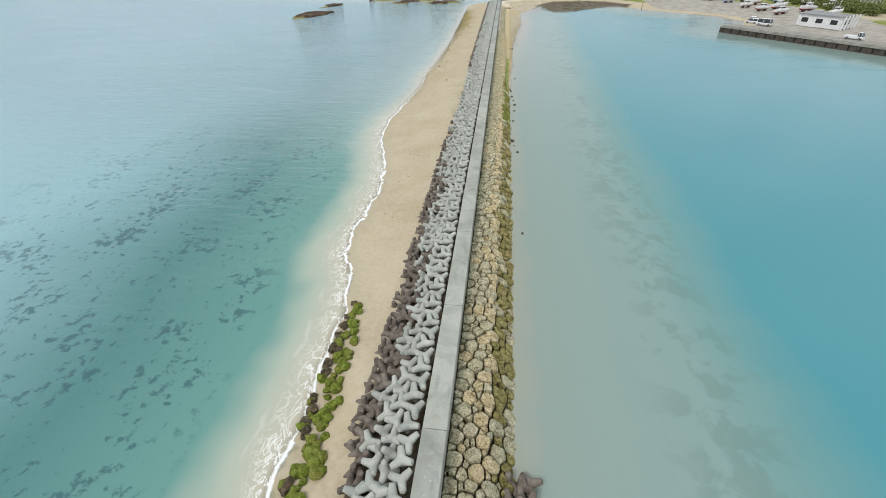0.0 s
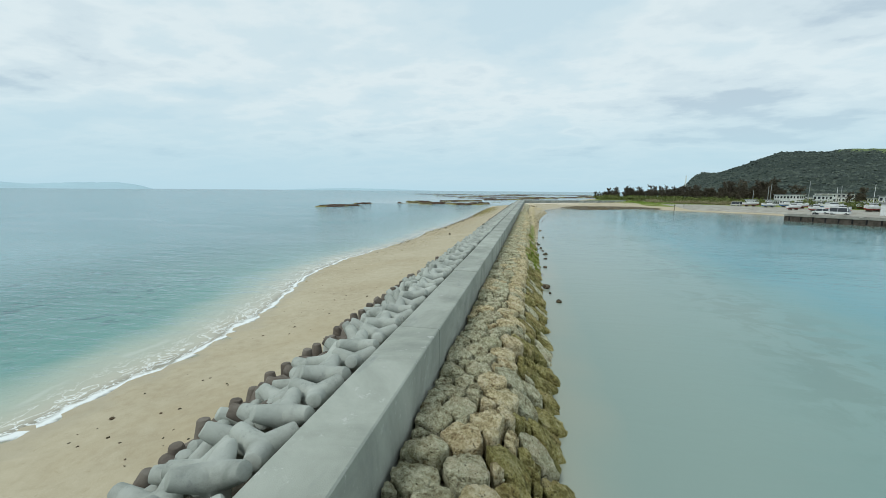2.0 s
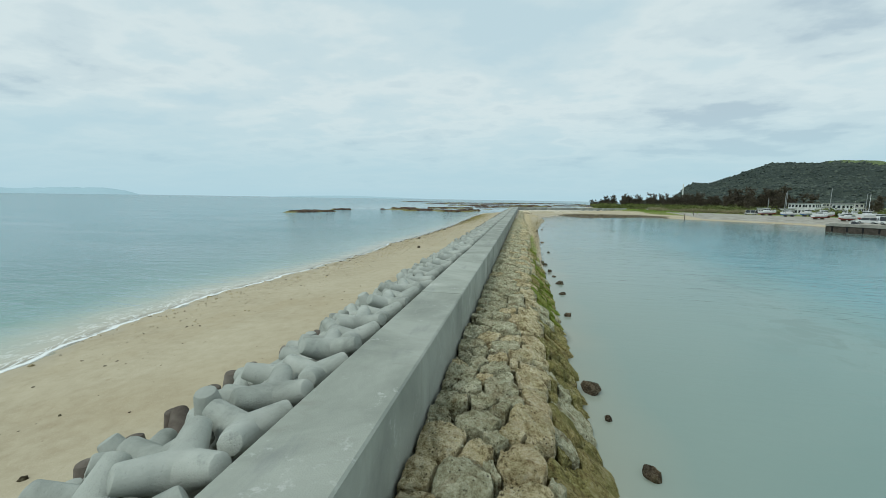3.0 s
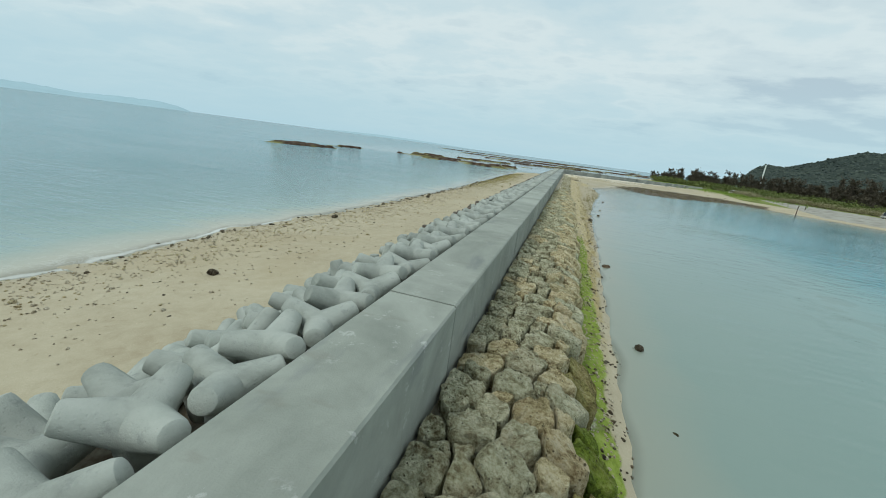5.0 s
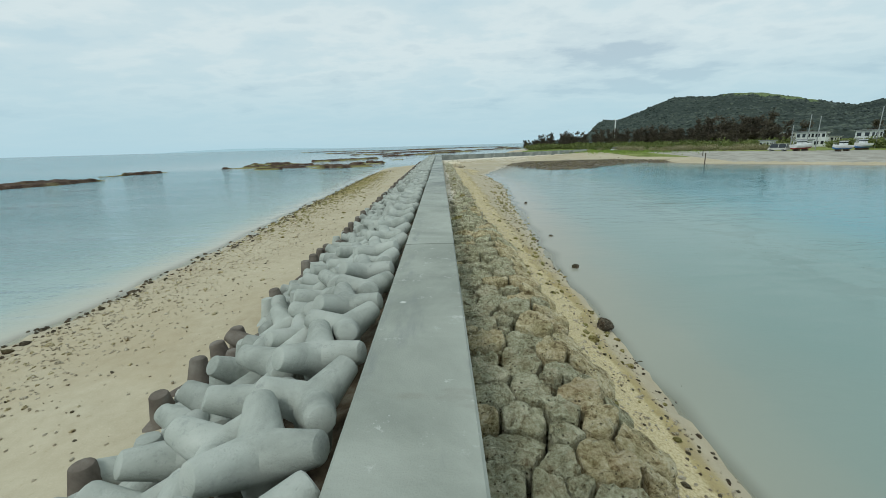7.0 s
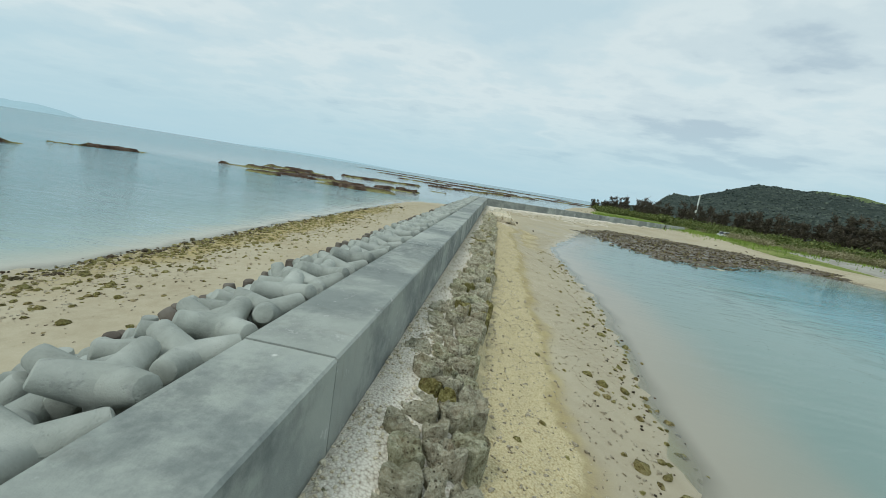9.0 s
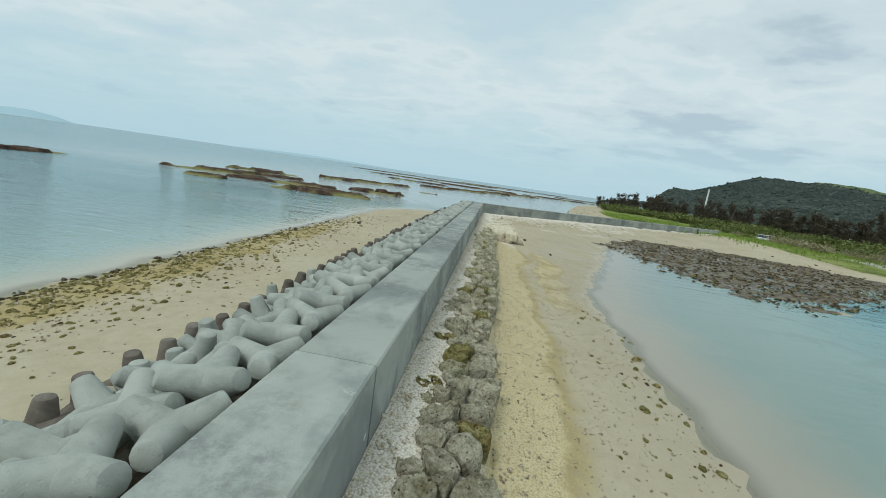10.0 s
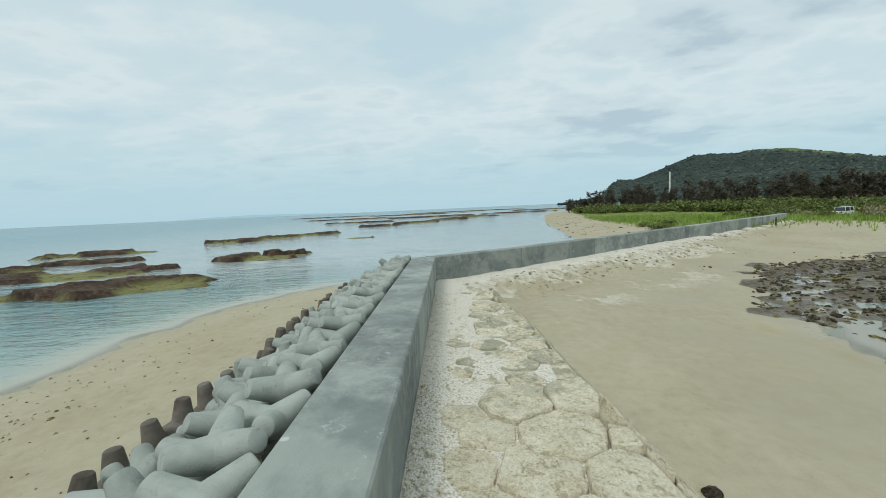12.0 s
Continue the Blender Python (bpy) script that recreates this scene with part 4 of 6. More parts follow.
def reef_islet(x, y, a, b, turn, h, seed):
    """A low, undercut shelf of old reef with a ragged outline and a rough flat top."""
    n, m = 84, 16
    v, low = [], []
    for j in range(m + 1):
        r = j / m
        for i in range(n):
            t = 2 * math.pi * i / n
            edge = 1 + 0.42 * noise.noise(Vector((math.cos(t) * 1.6 + seed, math.sin(t) * 1.6, seed))) + 0.16 * noise.noise(Vector((math.cos(t) * 5 + seed, math.sin(t) * 5, 2))) 
            px, py = math.cos(t) * a * edge * r, math.sin(t) * b * edge * r
            rough = noise.noise(Vector((px * 0.35 + seed, py * 0.35, 1))) * 0.5 + noise.noise(Vector((px * 1.1, py * 1.1 + seed, 4))) * 0.3
            rim = 0.84 + 0.1 * noise.noise(Vector((px * 0.8 + seed, py * 0.8, 3)))
            shelf = 1.0 if r < rim else max(-0.7, 1.0 - ((r - rim) / max(1 - rim, 0.02)) ** 0.5 * 1.7)
            patchy = noise.noise(Vector((px * 0.12 + seed * 2, py * 0.12, 7)))
            crag = noise.turbulence(Vector((px * 0.5 + seed, py * 0.5, 1)), 4, True)
            tall = float(ease(np.array(patchy + 0.3 * rough), -0.16, 0.02))
            z = shelf * (0.1 + 0.12 * rough + h * tall * (0.45 + 0.3 * rough + 0.4 * crag))
            v.append((px, py, z if r < 0.99 else -0.4))
            low.append(1.0 - tall)
    f = [(j * n + i, j * n + (i + 1) % n, (j + 1) * n + (i + 1) % n, (j + 1) * n + i) for j in range(m) for i in range(n)]
    me = mesh_of("reef_islet", v, f, M_REEF)
    paint(me, "low", low)
    ob = new("reef_islet", me)
    ob.matrix_basis = pose(x, y, 0, 0, 0, turn)
    return tagged(ob, "dark brown reef shelf with olive algae, low in the water", "reef islet", "reef islets off the beach")


ISLETS = [(-86, 196, 14, 6, 72, 0.9), (-89, 231, 9, 3.2, 75, 0.8), (-30, 240, 9.5, 4.4, 12, 1.0), (-47, 250, 12, 5, 10, 0.6), (-53, 237, 4.5, 2.0, 0, 0.8),
          (-66, 254, 10, 4, 25, 0.9), (-68, 282, 12, 3.4, 20, 0.9), (-56, 266, 9, 3, 15, 0.7), (-27, 263, 7, 4.6, 0, 0.8), (-24, 267, 4.2, 2.4, 10, 1.1), (-39, 256, 5, 3, -10, 0.6),
          (-53, 305, 7.5, 3.4, 20, 1.0), (-46, 314, 6, 3.2, 25, 1.0), (-39, 325, 8, 3, 30, 0.9), (-20, 300, 3.2, 1.6, 0, 0.5),
          (-28, 373, 9, 3, 20, 0.9), (-14, 395, 12, 3.4, 20, 0.9), (2, 424, 14, 4, 25, 1.0), (21, 463, 18, 5, 25, 1.0), (-52, 440, 24, 4, 0, 0.8),
          (-10, 520, 36, 7, 5, 1.0), (60, 540, 34, 8, 15, 1.0), (-90, 560, 40, 7, -5, 0.9), (110, 660, 50, 9, 10, 1.0), (-40, 700, 60, 9, 0, 1.0), (30, 820, 90, 10, 4, 1.1), (-160, 780, 70, 9, -4, 1.0)]
for i, (x, y, a, b, t, h) in enumerate(ISLETS):
    reef_islet(x, y, a, b, t, h, i * 3.7 + 1)

STONES = [arrays(stone_bm(i)) for i in range(11)]
PEBBLES = [arrays(stone_bm(i + 20, sub=1, rough=0.25)) for i in range(6)]


def stone_meshes(name, material, count, first):
    out = []
    for i in range(count):
        b = stone_bm(first + i)
        me = bpy.data.meshes.new(name)
        b.to_mesh(me)
        b.free()
        me.materials.append(material)
        out.append(me)
    return out


dark_rocks = stone_meshes("rock", M_STONE_DARK, 4, 40)
green_rocks = stone_meshes("boulder", M_STONE_GREEN, 4, 50)
rng = random.Random(5)
for x, y, s in ((5.1, 50.8, 0.65), (5.8, 46.6, 0.55), (5.3, 49.0, 0.3), (5.9, 88.1, 0.4), (6.1, 83.3, 0.32), (5.2, 74.3, 0.45), (5.0, 78.2, 0.6), (4.8, 79.3, 0.4), (5.7, 100.2, 0.6),
                (5.6, 121.0, 0.6), (7.4, 96.4, 0.35), (6.9, 128.0, 0.5), (7.6, 135.0, 0.4), (10.9, 160.5, 0.45), (9.0, 150.3, 0.5), (-14.5, 9.3, 0.4), (6.3, 210.0, 0.35), (8.4, 204.0, 0.3),
                (5.3, 60.0, 0.5), (5.5, 65.5, 0.5), (5.6, 69.0, 0.6), (5.4, 72.0, 0.45), (-13.2, 98.8, 0.5), (-9.6, 84.5, 0.4), (-12.8, 118.0, 0.5), (-11.4, 205.5, 0.45), (-14.3, 197.5, 0.5), (6.0, 25.0, 0.5), (6.6, 33.0, 0.35)):
    z = float(land_height(np.array([x]), np.array([y]))[0][0])
    ob = new("rock", dark_rocks[rng.randrange(4)])
    ob.matrix_basis = Matrix.LocRotScale((x, y, max(z, -0.25) + s * 0.2), Euler((rng.uniform(-0.4, 0.4), rng.uniform(-0.4, 0.4), rng.uniform(0, 6))), (s, s * rng.uniform(0.7, 1), s * 0.75))
    tagged(ob, "dark wet rock lying in shallow water", "rock", "loose rocks along the shore")
for i in range(114):
    y = -8 + i * 0.18 + rng.uniform(-0.2, 0.2)
    band = np.interp(y, [-8, 5, 12, 18], [1.9, 1.5, 0.7, 0.35])
    x = np.interp(y, [-8, -3, 2, 8.4, 15, 19], [-7.2, -7.3, -7.6, -8.2, -8.8, -9.6]) + rng.uniform(-band, band * 0.35)
    s = rng.uniform(0.55, 1.05) * np.interp(y, [0, 14, 19], [1, 0.7, 0.45])
    seaward = x < np.interp(y, [-8, 2, 15], [-8.1, -8.5, -9.2])
    ob = new("boulder", rng.choice(dark_rocks if seaward and rng.random() < 0.8 else green_rocks))
    z = float(land_height(np.array([x]), np.array([y]))[0][0])
    ob.matrix_basis = Matrix.LocRotScale((x, y, max(z, -0.05) + s * 0.18), Euler((rng.uniform(-0.2, 0.2), rng.uniform(-0.2, 0.2), rng.uniform(0, 6))), (s * 1.1, s, s * 0.7))
    tagged(ob, "dark weedy boulder washed by foam" if seaward else "boulder covered with bright green algae on sand", "boulder", "boulders along the waterline")


# ---- beach rubble, reef rubble, shoreline pebbles ----
def on_ground(name, spots, shapes, material, sizes, flat=0.6, label="", category="rubble", sink=0.25):
    xs, ys = np.array([s[0] for s in spots]), np.array([s[1] for s in spots])
    zs = land_height(xs, ys)[0]
    r = random.Random(len(spots))
    rows = []
    for x, y, z in zip(xs, ys, zs):
        s = r.uniform(*sizes) * (1 if r.random() < 0.9 else 1.8)
        rows.append((r.randrange(99), x, y, max(z, -0.3) + s * (0.5 * flat - sink), s, s * r.uniform(0.6, 1.1), s * flat, r.uniform(-0.4, 0.4), r.uniform(-0.4, 0.4), r.uniform(0, 6.28)))
    return tagged(new(name, scatter(name, shapes, rows, material)), label, category, kind="stuff")


rng = random.Random(23)
L_Y = [p[1] for p in LEFT_SHORE[:-4]]
L_X = [p[0] for p in LEFT_SHORE[:-4]]


def left_x(y):
    return float(np.interp(y, L_Y, L_X))


on_ground("beach_shingle", [(left_x(y) + abs(rng.gauss(0, 3.0)) + 0.2, y) for y in [rng.triangular(48, 226, 105) for _ in range(15000)]], PEBBLES, M_STONE_PALE, (0.03, 0.11),
          label="pale coral shingle strewn over the sandy beach")
on_ground("beach_rubble", [(left_x(y) + abs(rng.gauss(0, 2.4)) + 0.2, y) for y in [rng.triangular(48, 226, 100) for _ in range(2400)]], PEBBLES, M_STONE_FAR, (0.05, 0.16),
          label="tan coral rubble scattered over the sandy beach")
on_ground("beach_rubble_dark", [(left_x(y) + rng.gauss(0.35, 0.45), y) for y in [rng.triangular(60, 215, 172) for _ in range(1250)]], PEBBLES, M_RUBBLE_DARK, (0.06, 0.26),
          label="dark weedy rubble along the waterline")
on_ground("beach_weed", [(left_x(y) + abs(rng.gauss(0, 2.4)), y) for y in [rng.triangular(130, 218, 172) for _ in range(3400)]], PEBBLES, M_BROWN_FAR, (0.08, 0.3), 0.5,
          label="olive weed-covered rubble on the beach")
on_ground("beach_debris", [(rng.uniform(left_x(y) + 1.5, -6.0), y) for y in [rng.uniform(20, 232) for _ in range(700)]], PEBBLES, M_RUBBLE_DARK, (0.04, 0.16), 0.4,
          label="small dark driftwood and weed on dry sand")
on_ground("shore_pebbles", [(float(np.interp(y, R_Y, R_X)) + rng.gauss(-0.35, 0.55 if y < 130 else 0.8), y) for y in [rng.triangular(50, 200, 80) for _ in range(1300)]], PEBBLES, M_RUBBLE_DARK, (0.04, 0.13),
          label="dark pebbles along the calm harbour edge")
on_ground("shore_shingle", [(3.0 + (float(np.interp(y, R_Y, R_X)) - 3.3) * rng.random() ** 1.6, y) for y in [rng.uniform(70, 206) for _ in range(17000)]], PEBBLES, M_STONE_PALE, (0.03, 0.09),
          label="pale coral shingle on the harbour beach")
on_ground("wall_gravel", [(HALF + 0.05 + abs(rng.gauss(0, 0.55)), y) for y in [rng.uniform(60, 224) for _ in range(10500)] if y > 135 or rng.random() < 0.15], PEBBLES, M_GRAVEL, (0.03, 0.085),
          label="white coral gravel along the foot of the wall")
weedy = random.Random(77)
on_ground("shore_weed_stones", [(float(np.interp(y, R_Y, R_X)) - abs(weedy.gauss(0, 1.5)) + 0.4 + 0.5 * math.sin(y * 0.9), y) for y in [weedy.triangular(112, 192, 146) for _ in range(520)]], PEBBLES, M_BROWN_FAR, (0.09, 0.3), 0.55,
          label="olive weedy stones in clusters on the harbour beach")
reef_spots = []
while len(reef_spots) < 5600:
    x, y = rng.uniform(16, 64), rng.uniform(196, 242)
    if inside(np.array([x]), np.array([y]), REEF)[0] or rng.random() < 0.012:
        reef_spots.append((x, y))
on_ground("reef_rubble", reef_spots, PEBBLES, M_RUBBLE_DARK, (0.1, 0.4), 0.5, label="dark brown reef rubble drying at low tide")
reef_grey = [(x + rng.gauss(0, 0.6), y + rng.gauss(0, 0.6)) for x, y in reef_spots[::2]]
on_ground("reef_rubble_grey", reef_grey, PEBBLES, M_BROWN_FAR, (0.1, 0.3), 0.45, label="grey limestone rubble among the dark reef")
far_reef = [(rng.gauss(-10, 45), rng.triangular(238, 420, 260)) for _ in range(1500)]
on_ground("reef_flat_rubble", [p for p in far_reef if wall2_coords(*p)[1] < -4], PEBBLES, M_RUBBLE_DARK, (0.2, 0.7), 0.45, label="small dark stones on the reef flat")


# ---- hill, far island, low far coast ----
M_HILL = hill_material()
CREST_AZ = [16, 18.6, 20.4, 21.3, 22.8, 25.9, 28.7, 30.9, 32.8, 34.4, 37.1, 39.0, 42.2, 44.4, 46.4, 48.9, 53.2, 60, 70, 82]
CREST_EL = [0.0, 0.3, 2.3, 2.95, 2.75, 3.95, 5.2, 5.15, 5.1, 5.4, 5.15, 4.75, 3.95, 3.4, 3.98, 4.17, 4.2, 4.4, 3.5, 2.0]


def wooded_hill():
    az = np.linspace(14, 82, 340)
    el = np.interp(az, CREST_AZ, CREST_EL)
    rows, n = [], 46
    v, mead = [], []
    for j in range(n + 1):
        t = j / n
        for a, e in zip(az, el):
            start = np.interp(a, [14, 22, 30, 40, 60, 82], [1250, 900, 620, 520, 420, 420])
            crest = np.interp(a, [14, 22, 24, 30, 82], [1750, 1650, 1500, 1450, 1250])
            r = start + (crest - start) * min(t / 0.8, 1.3)
            top = crest * math.tan(radians(e * np.interp(a, [14, 20, 27, 38, 48], [0.86, 0.95, 0.96, 0.92, 0.84]))) - 1.0
            k = min(t / 0.8, 1.0)
            rise = k ** 1.25 * (0.6 + 0.4 * k)
            z = 2 + (top - 2) * rise if t <= 0.8 else top * (1 - (t - 0.8) * 2.2)
            x, y = 0.4 + r * math.sin(radians(a)), 109 + r * math.cos(radians(a))
            bump = noise.noise(Vector((x * 0.006, y * 0.006, 0))) * 16 + noise.noise(Vector((x * 0.02, y * 0.02, 3))) * 6
            z += bump * 4 * k * (1 - k) + noise.noise(Vector((x * 0.06, y * 0.06, 5))) * 2.2 * k
            v.append((x, y, max(z, 0.5)))
            mead.append(1.0 if 33.5 < a < 41.5 and k > 0.93 + 0.03 * math.sin(a * 3) else 0.0)
    w = len(az)
    f = [(j * w + i, j * w + i + 1, (j + 1) * w + i + 1, (j + 1) * w + i) for j in range(n) for i in range(w - 1)]
    me = mesh_of("hill", v, f, M_HILL, True)
    paint(me, "meadow", mead)
    tagged(new("hill", me), "dark green wooded hill with a grassy crest", "hill", kind="structure")
    return v, mead


hill_v, hill_m = wooded_hill()
M_CANOPY = foliage_material("hill_canopy", [(0.3, (0.042, 0.056, 0.05)), (0.5, (0.062, 0.08, 0.068)), (0.75, (0.095, 0.115, 0.09))], 0.02)
rng = random.Random(77)
CLUMPS = [arrays(stone_bm(i + 70, sub=1, square=0.1, rough=0.5)) for i in range(5)]
spots = []
for _ in range(11000):
    i = rng.randrange(340 * 4, len(hill_v) - 340 * 9)
    (x0, y0, z0), (x1, y1, z1), u = hill_v[i], hill_v[i + 340], rng.random()
    x, y, z = x0 + (x1 - x0) * u, y0 + (y1 - y0) * u, z0 + (z1 - z0) * u
    if hill_m[i] and rng.random() < 0.93:
        continue
    if z < 7:
        continue
    s = rng.uniform(4, 9.5)
    spots.append((rng.randrange(5), x + rng.uniform(-4, 4), y + rng.uniform(-4, 4), z - s * 0.05, s, s, s * rng.uniform(0.6, 1.0), rng.uniform(-0.4, 0.4), 0, rng.uniform(0, 6)))
tagged(new("hill_trees", scatter("hill_trees", CLUMPS, spots, M_CANOPY)), "dense dark green woodland covering the hill", "woods", kind="stuff")

# the pale blue is distance haze, mixed into the land's base colour
M_FAR = plain("haze_tinted_far_land", (0.42, 0.56, 0.62), 1.0, 0.0, wear=0.04, scale=0.002)


def far_coast(name, az, el, dist, label):
    """A ridge far out at sea, with a front slope and a back slope."""
    v = []
    a2 = np.linspace(az[0], az[-1], 90)
    for back, k in ((0, 0), (150, 0.55), (300, 1.0), (700, 0.0)):
        for a in a2:
            h = np.interp(a, az, el) * k * (1 + 0.12 * noise.noise(Vector((a * 1.7, 0, 0))))
            r = dist + back
            v.append((3 + r * math.sin(radians(a)), 17 + r * math.cos(radians(a)), max(r * math.tan(radians(h)), 0.0) - (2 if k == 0 else 0)))
    w = len(a2)
    f = [(j * w + i, j * w + i + 1, (j + 1) * w + i + 1, (j + 1) * w + i) for j in range(3) for i in range(w - 1)]
    tagged(new(name, mesh_of(name, v, f, M_FAR, True)), label, "island", kind="structure")


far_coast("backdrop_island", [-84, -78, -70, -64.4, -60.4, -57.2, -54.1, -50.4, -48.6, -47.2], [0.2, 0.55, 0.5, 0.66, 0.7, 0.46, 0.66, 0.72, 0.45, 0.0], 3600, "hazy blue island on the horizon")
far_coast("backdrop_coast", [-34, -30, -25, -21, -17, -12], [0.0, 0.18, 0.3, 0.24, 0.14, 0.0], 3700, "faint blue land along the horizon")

# ---- casuarina trees, shrubs, grass ----
M_BARK = plain("grey_bark", (0.16, 0.13, 0.11), 0.95, 0.1, wear=0.25, scale=3)
M_NEEDLE = foliage_material("casuarina_needles", [(0.25, (0.048, 0.042, 0.03)), (0.5, (0.082, 0.07, 0.05)), (0.75, (0.13, 0.11, 0.075))], 0.4)
M_BUSH = foliage_material("broadleaf_scrub", [(0.25, (0.065, 0.085, 0.025)), (0.5, (0.13, 0.16, 0.045)), (0.8, (0.22, 0.23, 0.08))], 0.25)
M_STRAW = foliage_material("pampas_straw", [(0.25, (0.17, 0.15, 0.07)), (0.5, (0.29, 0.26, 0.14)), (0.8, (0.42, 0.38, 0.25))], 0.3)
M_GRASS = foliage_material("green_turf_blades", [(0.25, (0.12, 0.18, 0.03)), (0.5, (0.24, 0.35, 0.06)), (0.8, (0.36, 0.43, 0.12))], 0.3)


def needle_tree(seed, height):
    """A leaning trunk with rising limbs and feathery sprays of needles round them."""
    r = random.Random(seed)
    root = new("tree")
    lean = (r.uniform(-0.8, 0.8), r.uniform(-0.8, 0.8))
    trunk = [(lean[0] * t * t, lean[1] * t * t, height * 0.93 * t) for t in (0, 0.25, 0.5, 0.75, 1)]
    part("trunk", tube_bm(trunk, [0.2, 0.16, 0.12, 0.07, 0.03], 6), M_BARK, root)
    limbs = bmesh.new()
    sprays = []
    for i in range(17):
        t = r.uniform(0.12, 0.97)
        a, ln = r.uniform(0, 6.28), height * r.uniform(0.14, 0.34) * (1.15 - 0.75 * t)
        x, y, z = lean[0] * t * t, lean[1] * t * t, height * 0.93 * t
        tip = Vector((x + math.cos(a) * ln, y + math.sin(a) * ln, z + ln * r.uniform(0.4, 1.1)))
        tube_bm([(x, y, z), tuple((Vector((x, y, z)) + tip) / 2 + Vector((0, 0, 0.15))), tuple(tip)], [0.06, 0.04, 0.015], 4, limbs)
        for _ in range(17):
            k = r.uniform(0.15, 1.1)
            sprays.append(Vector((x, y, z)).lerp(tip, k) + Vector((r.gauss(0, 0.36), r.gauss(0, 0.36), r.gauss(0.1, 0.36))))
    part("limb", limbs, M_BARK, root)
    v, f = [], []
    for p in sprays:
        for _ in range(5):
            d = Vector((r.gauss(0, 1), r.gauss(0, 1), r.gauss(0.45, 0.8))).normalized() * r.uniform(0.35, 0.85)
            side = d.orthogonal().normalized() * 0.13
            side.rotate(Euler((0, 0, r.uniform(0, 6.28))))
            i = len(v)
            v += [p - side, p + side, p + d + side * 0.5, p + d * 1.15 - side * 0.3]
            f.append((i, i + 1, i + 2, i + 3))
    under("crown", mesh_of("crown", v, f, M_NEEDLE), root)
    return tagged(root, "dark feathery casuarina tree on the shore", "tree", "casuarina trees behind the beach")


def shrub(seed, material, size, label, plume=False):
    r = random.Random(seed)
    root = new("shrub")
    stems = bmesh.new()
    v, f = [], []
    lumps = [(r.gauss(0, 0.42) * size, r.gauss(0, 0.42) * size, r.uniform(0.35, 0.75) * size * 0.8) for _ in range(9)]
    for x, y, z in lumps:
        tube_bm([(x * 0.2, y * 0.2, 0), (x * 0.6, y * 0.6, z * 0.6), (x, y, z)], [0.05, 0.035, 0.015], 4, stems)
        for _ in range(46):
            p = Vector((x, y, z)) + Vector((r.gauss(0, 0.27), r.gauss(0, 0.27), r.gauss(0, 0.2))) * size
            p.z = max(p.z, 0.05)
            d = Vector((r.gauss(0, 0.6), r.gauss(0, 0.6), r.uniform(0.3, 1.3) if plume else r.gauss(0.2, 0.7))).normalized() * size * r.uniform(0.12, 0.26)
            side = d.orthogonal().normalized() * size * (0.035 if plume else 0.075)
            side.rotate(Euler((r.uniform(0, 6), r.uniform(0, 6), 0)))
            i = len(v)
            v += [p - side, p + d * 0.5 + side, p + d, p + d * 0.4 - side * 1.4]
            f.append((i, i + 1, i + 2, i + 3))
    part("stem", stems, M_BARK, root)
    under("foliage", mesh_of("foliage", v, f, material), root)
    return tagged(root, label, "shrub", "scrub behind the beach")


def ground_z(x, y):
    return float(land_height(np.array([float(x)]), np.array([float(y)]))[0][0])


rng = random.Random(9)
trees = [needle_tree(i + 3, 8.5 + 0.9 * i) for i in range(5)]
tree_spots = []
for i in range(150):
    t = i / 149
    x = np.interp(t, [0, 0.25, 0.6, 1.0], [60, 80, 108, 140]) + rng.gauss(4, 6)
    y = np.interp(t, [0, 0.25, 0.6, 1.0], [418, 376, 325, 282]) + rng.gauss(4, 5)
    tree_spots.append((x, y, np.interp(t, [0, 0.12, 0.5, 0.8, 1], [0.5, 0.8, 0.82, 1.0, 1.1]) * rng.uniform(0.7, 1.15)))
tree_spots += [(146, 300, 1.0), (152, 292, 0.95), (160, 150, 0.9), (150, 141, 1.0), (146, 152, 0.9), (156, 136, 1.0), (166, 143, 0.9), (140, 132, 0.8), (172, 160, 0.9),
               (125, 262, 0.55), (150, 245, 0.6), (118, 275, 0.6), (165, 262, 0.8), (178, 280, 0.9), (190, 250, 0.8)]
far_in = land_height(np.array([t[0] for t in tree_spots]), np.array([t[1] for t in tree_spots]))[1]
tree_spots = [t for t, d in zip(tree_spots, far_in) if d > 11]
for i, (x, y, s) in enumerate(tree_spots):
    m = Matrix.LocRotScale((x, y, ground_z(x, y) - 0.1), Euler((0, 0, rng.uniform(0, 6))), None)
    base = trees[i % 5]
    ob = base if i < 5 else copy_thing(base, m)
    ob.matrix_basis = m @ Matrix.Diagonal((s, s, s * rng.uniform(0.9, 1.15), 1))

LEAFY, DRY = "dense olive-green coastal scrub bush", "dry straw-coloured pampas grass clump"
bushes = [shrub(31 + i, M_BUSH, 2.6, LEAFY) for i in range(3)]
straws = [shrub(41 + i, M_STRAW, 2.0, DRY, True) for i in range(2)]
bush_spots = []
for i in range(185):
    t = rng.random()
    cx, cy = np.interp(t, [0, 0.3, 0.65, 1], [52, 68, 90, 118]), np.interp(t, [0, 0.3, 0.65, 1], [384, 345, 292, 252])
    k = abs(rng.gauss(0, 1.3))
    bush_spots.append(("b", cx + 8 * k + rng.uniform(-5, 3), cy + 5 * k + rng.uniform(-5, 4), rng.uniform(0.7, 1.35)))
for i in range(62):
    t = rng.random()
    bush_spots.append(("s", np.interp(t, [0, 0.5, 1], [64, 76, 104]) + rng.uniform(-3, 3), np.interp(t, [0, 0.5, 1], [276, 252, 238]) + rng.uniform(-4, 3), rng.uniform(0.6, 1.1)))
for i in range(42):
    bush_spots.append(("b", rng.uniform(150, 200), rng.uniform(190, 250), rng.uniform(0.7, 1.4)))
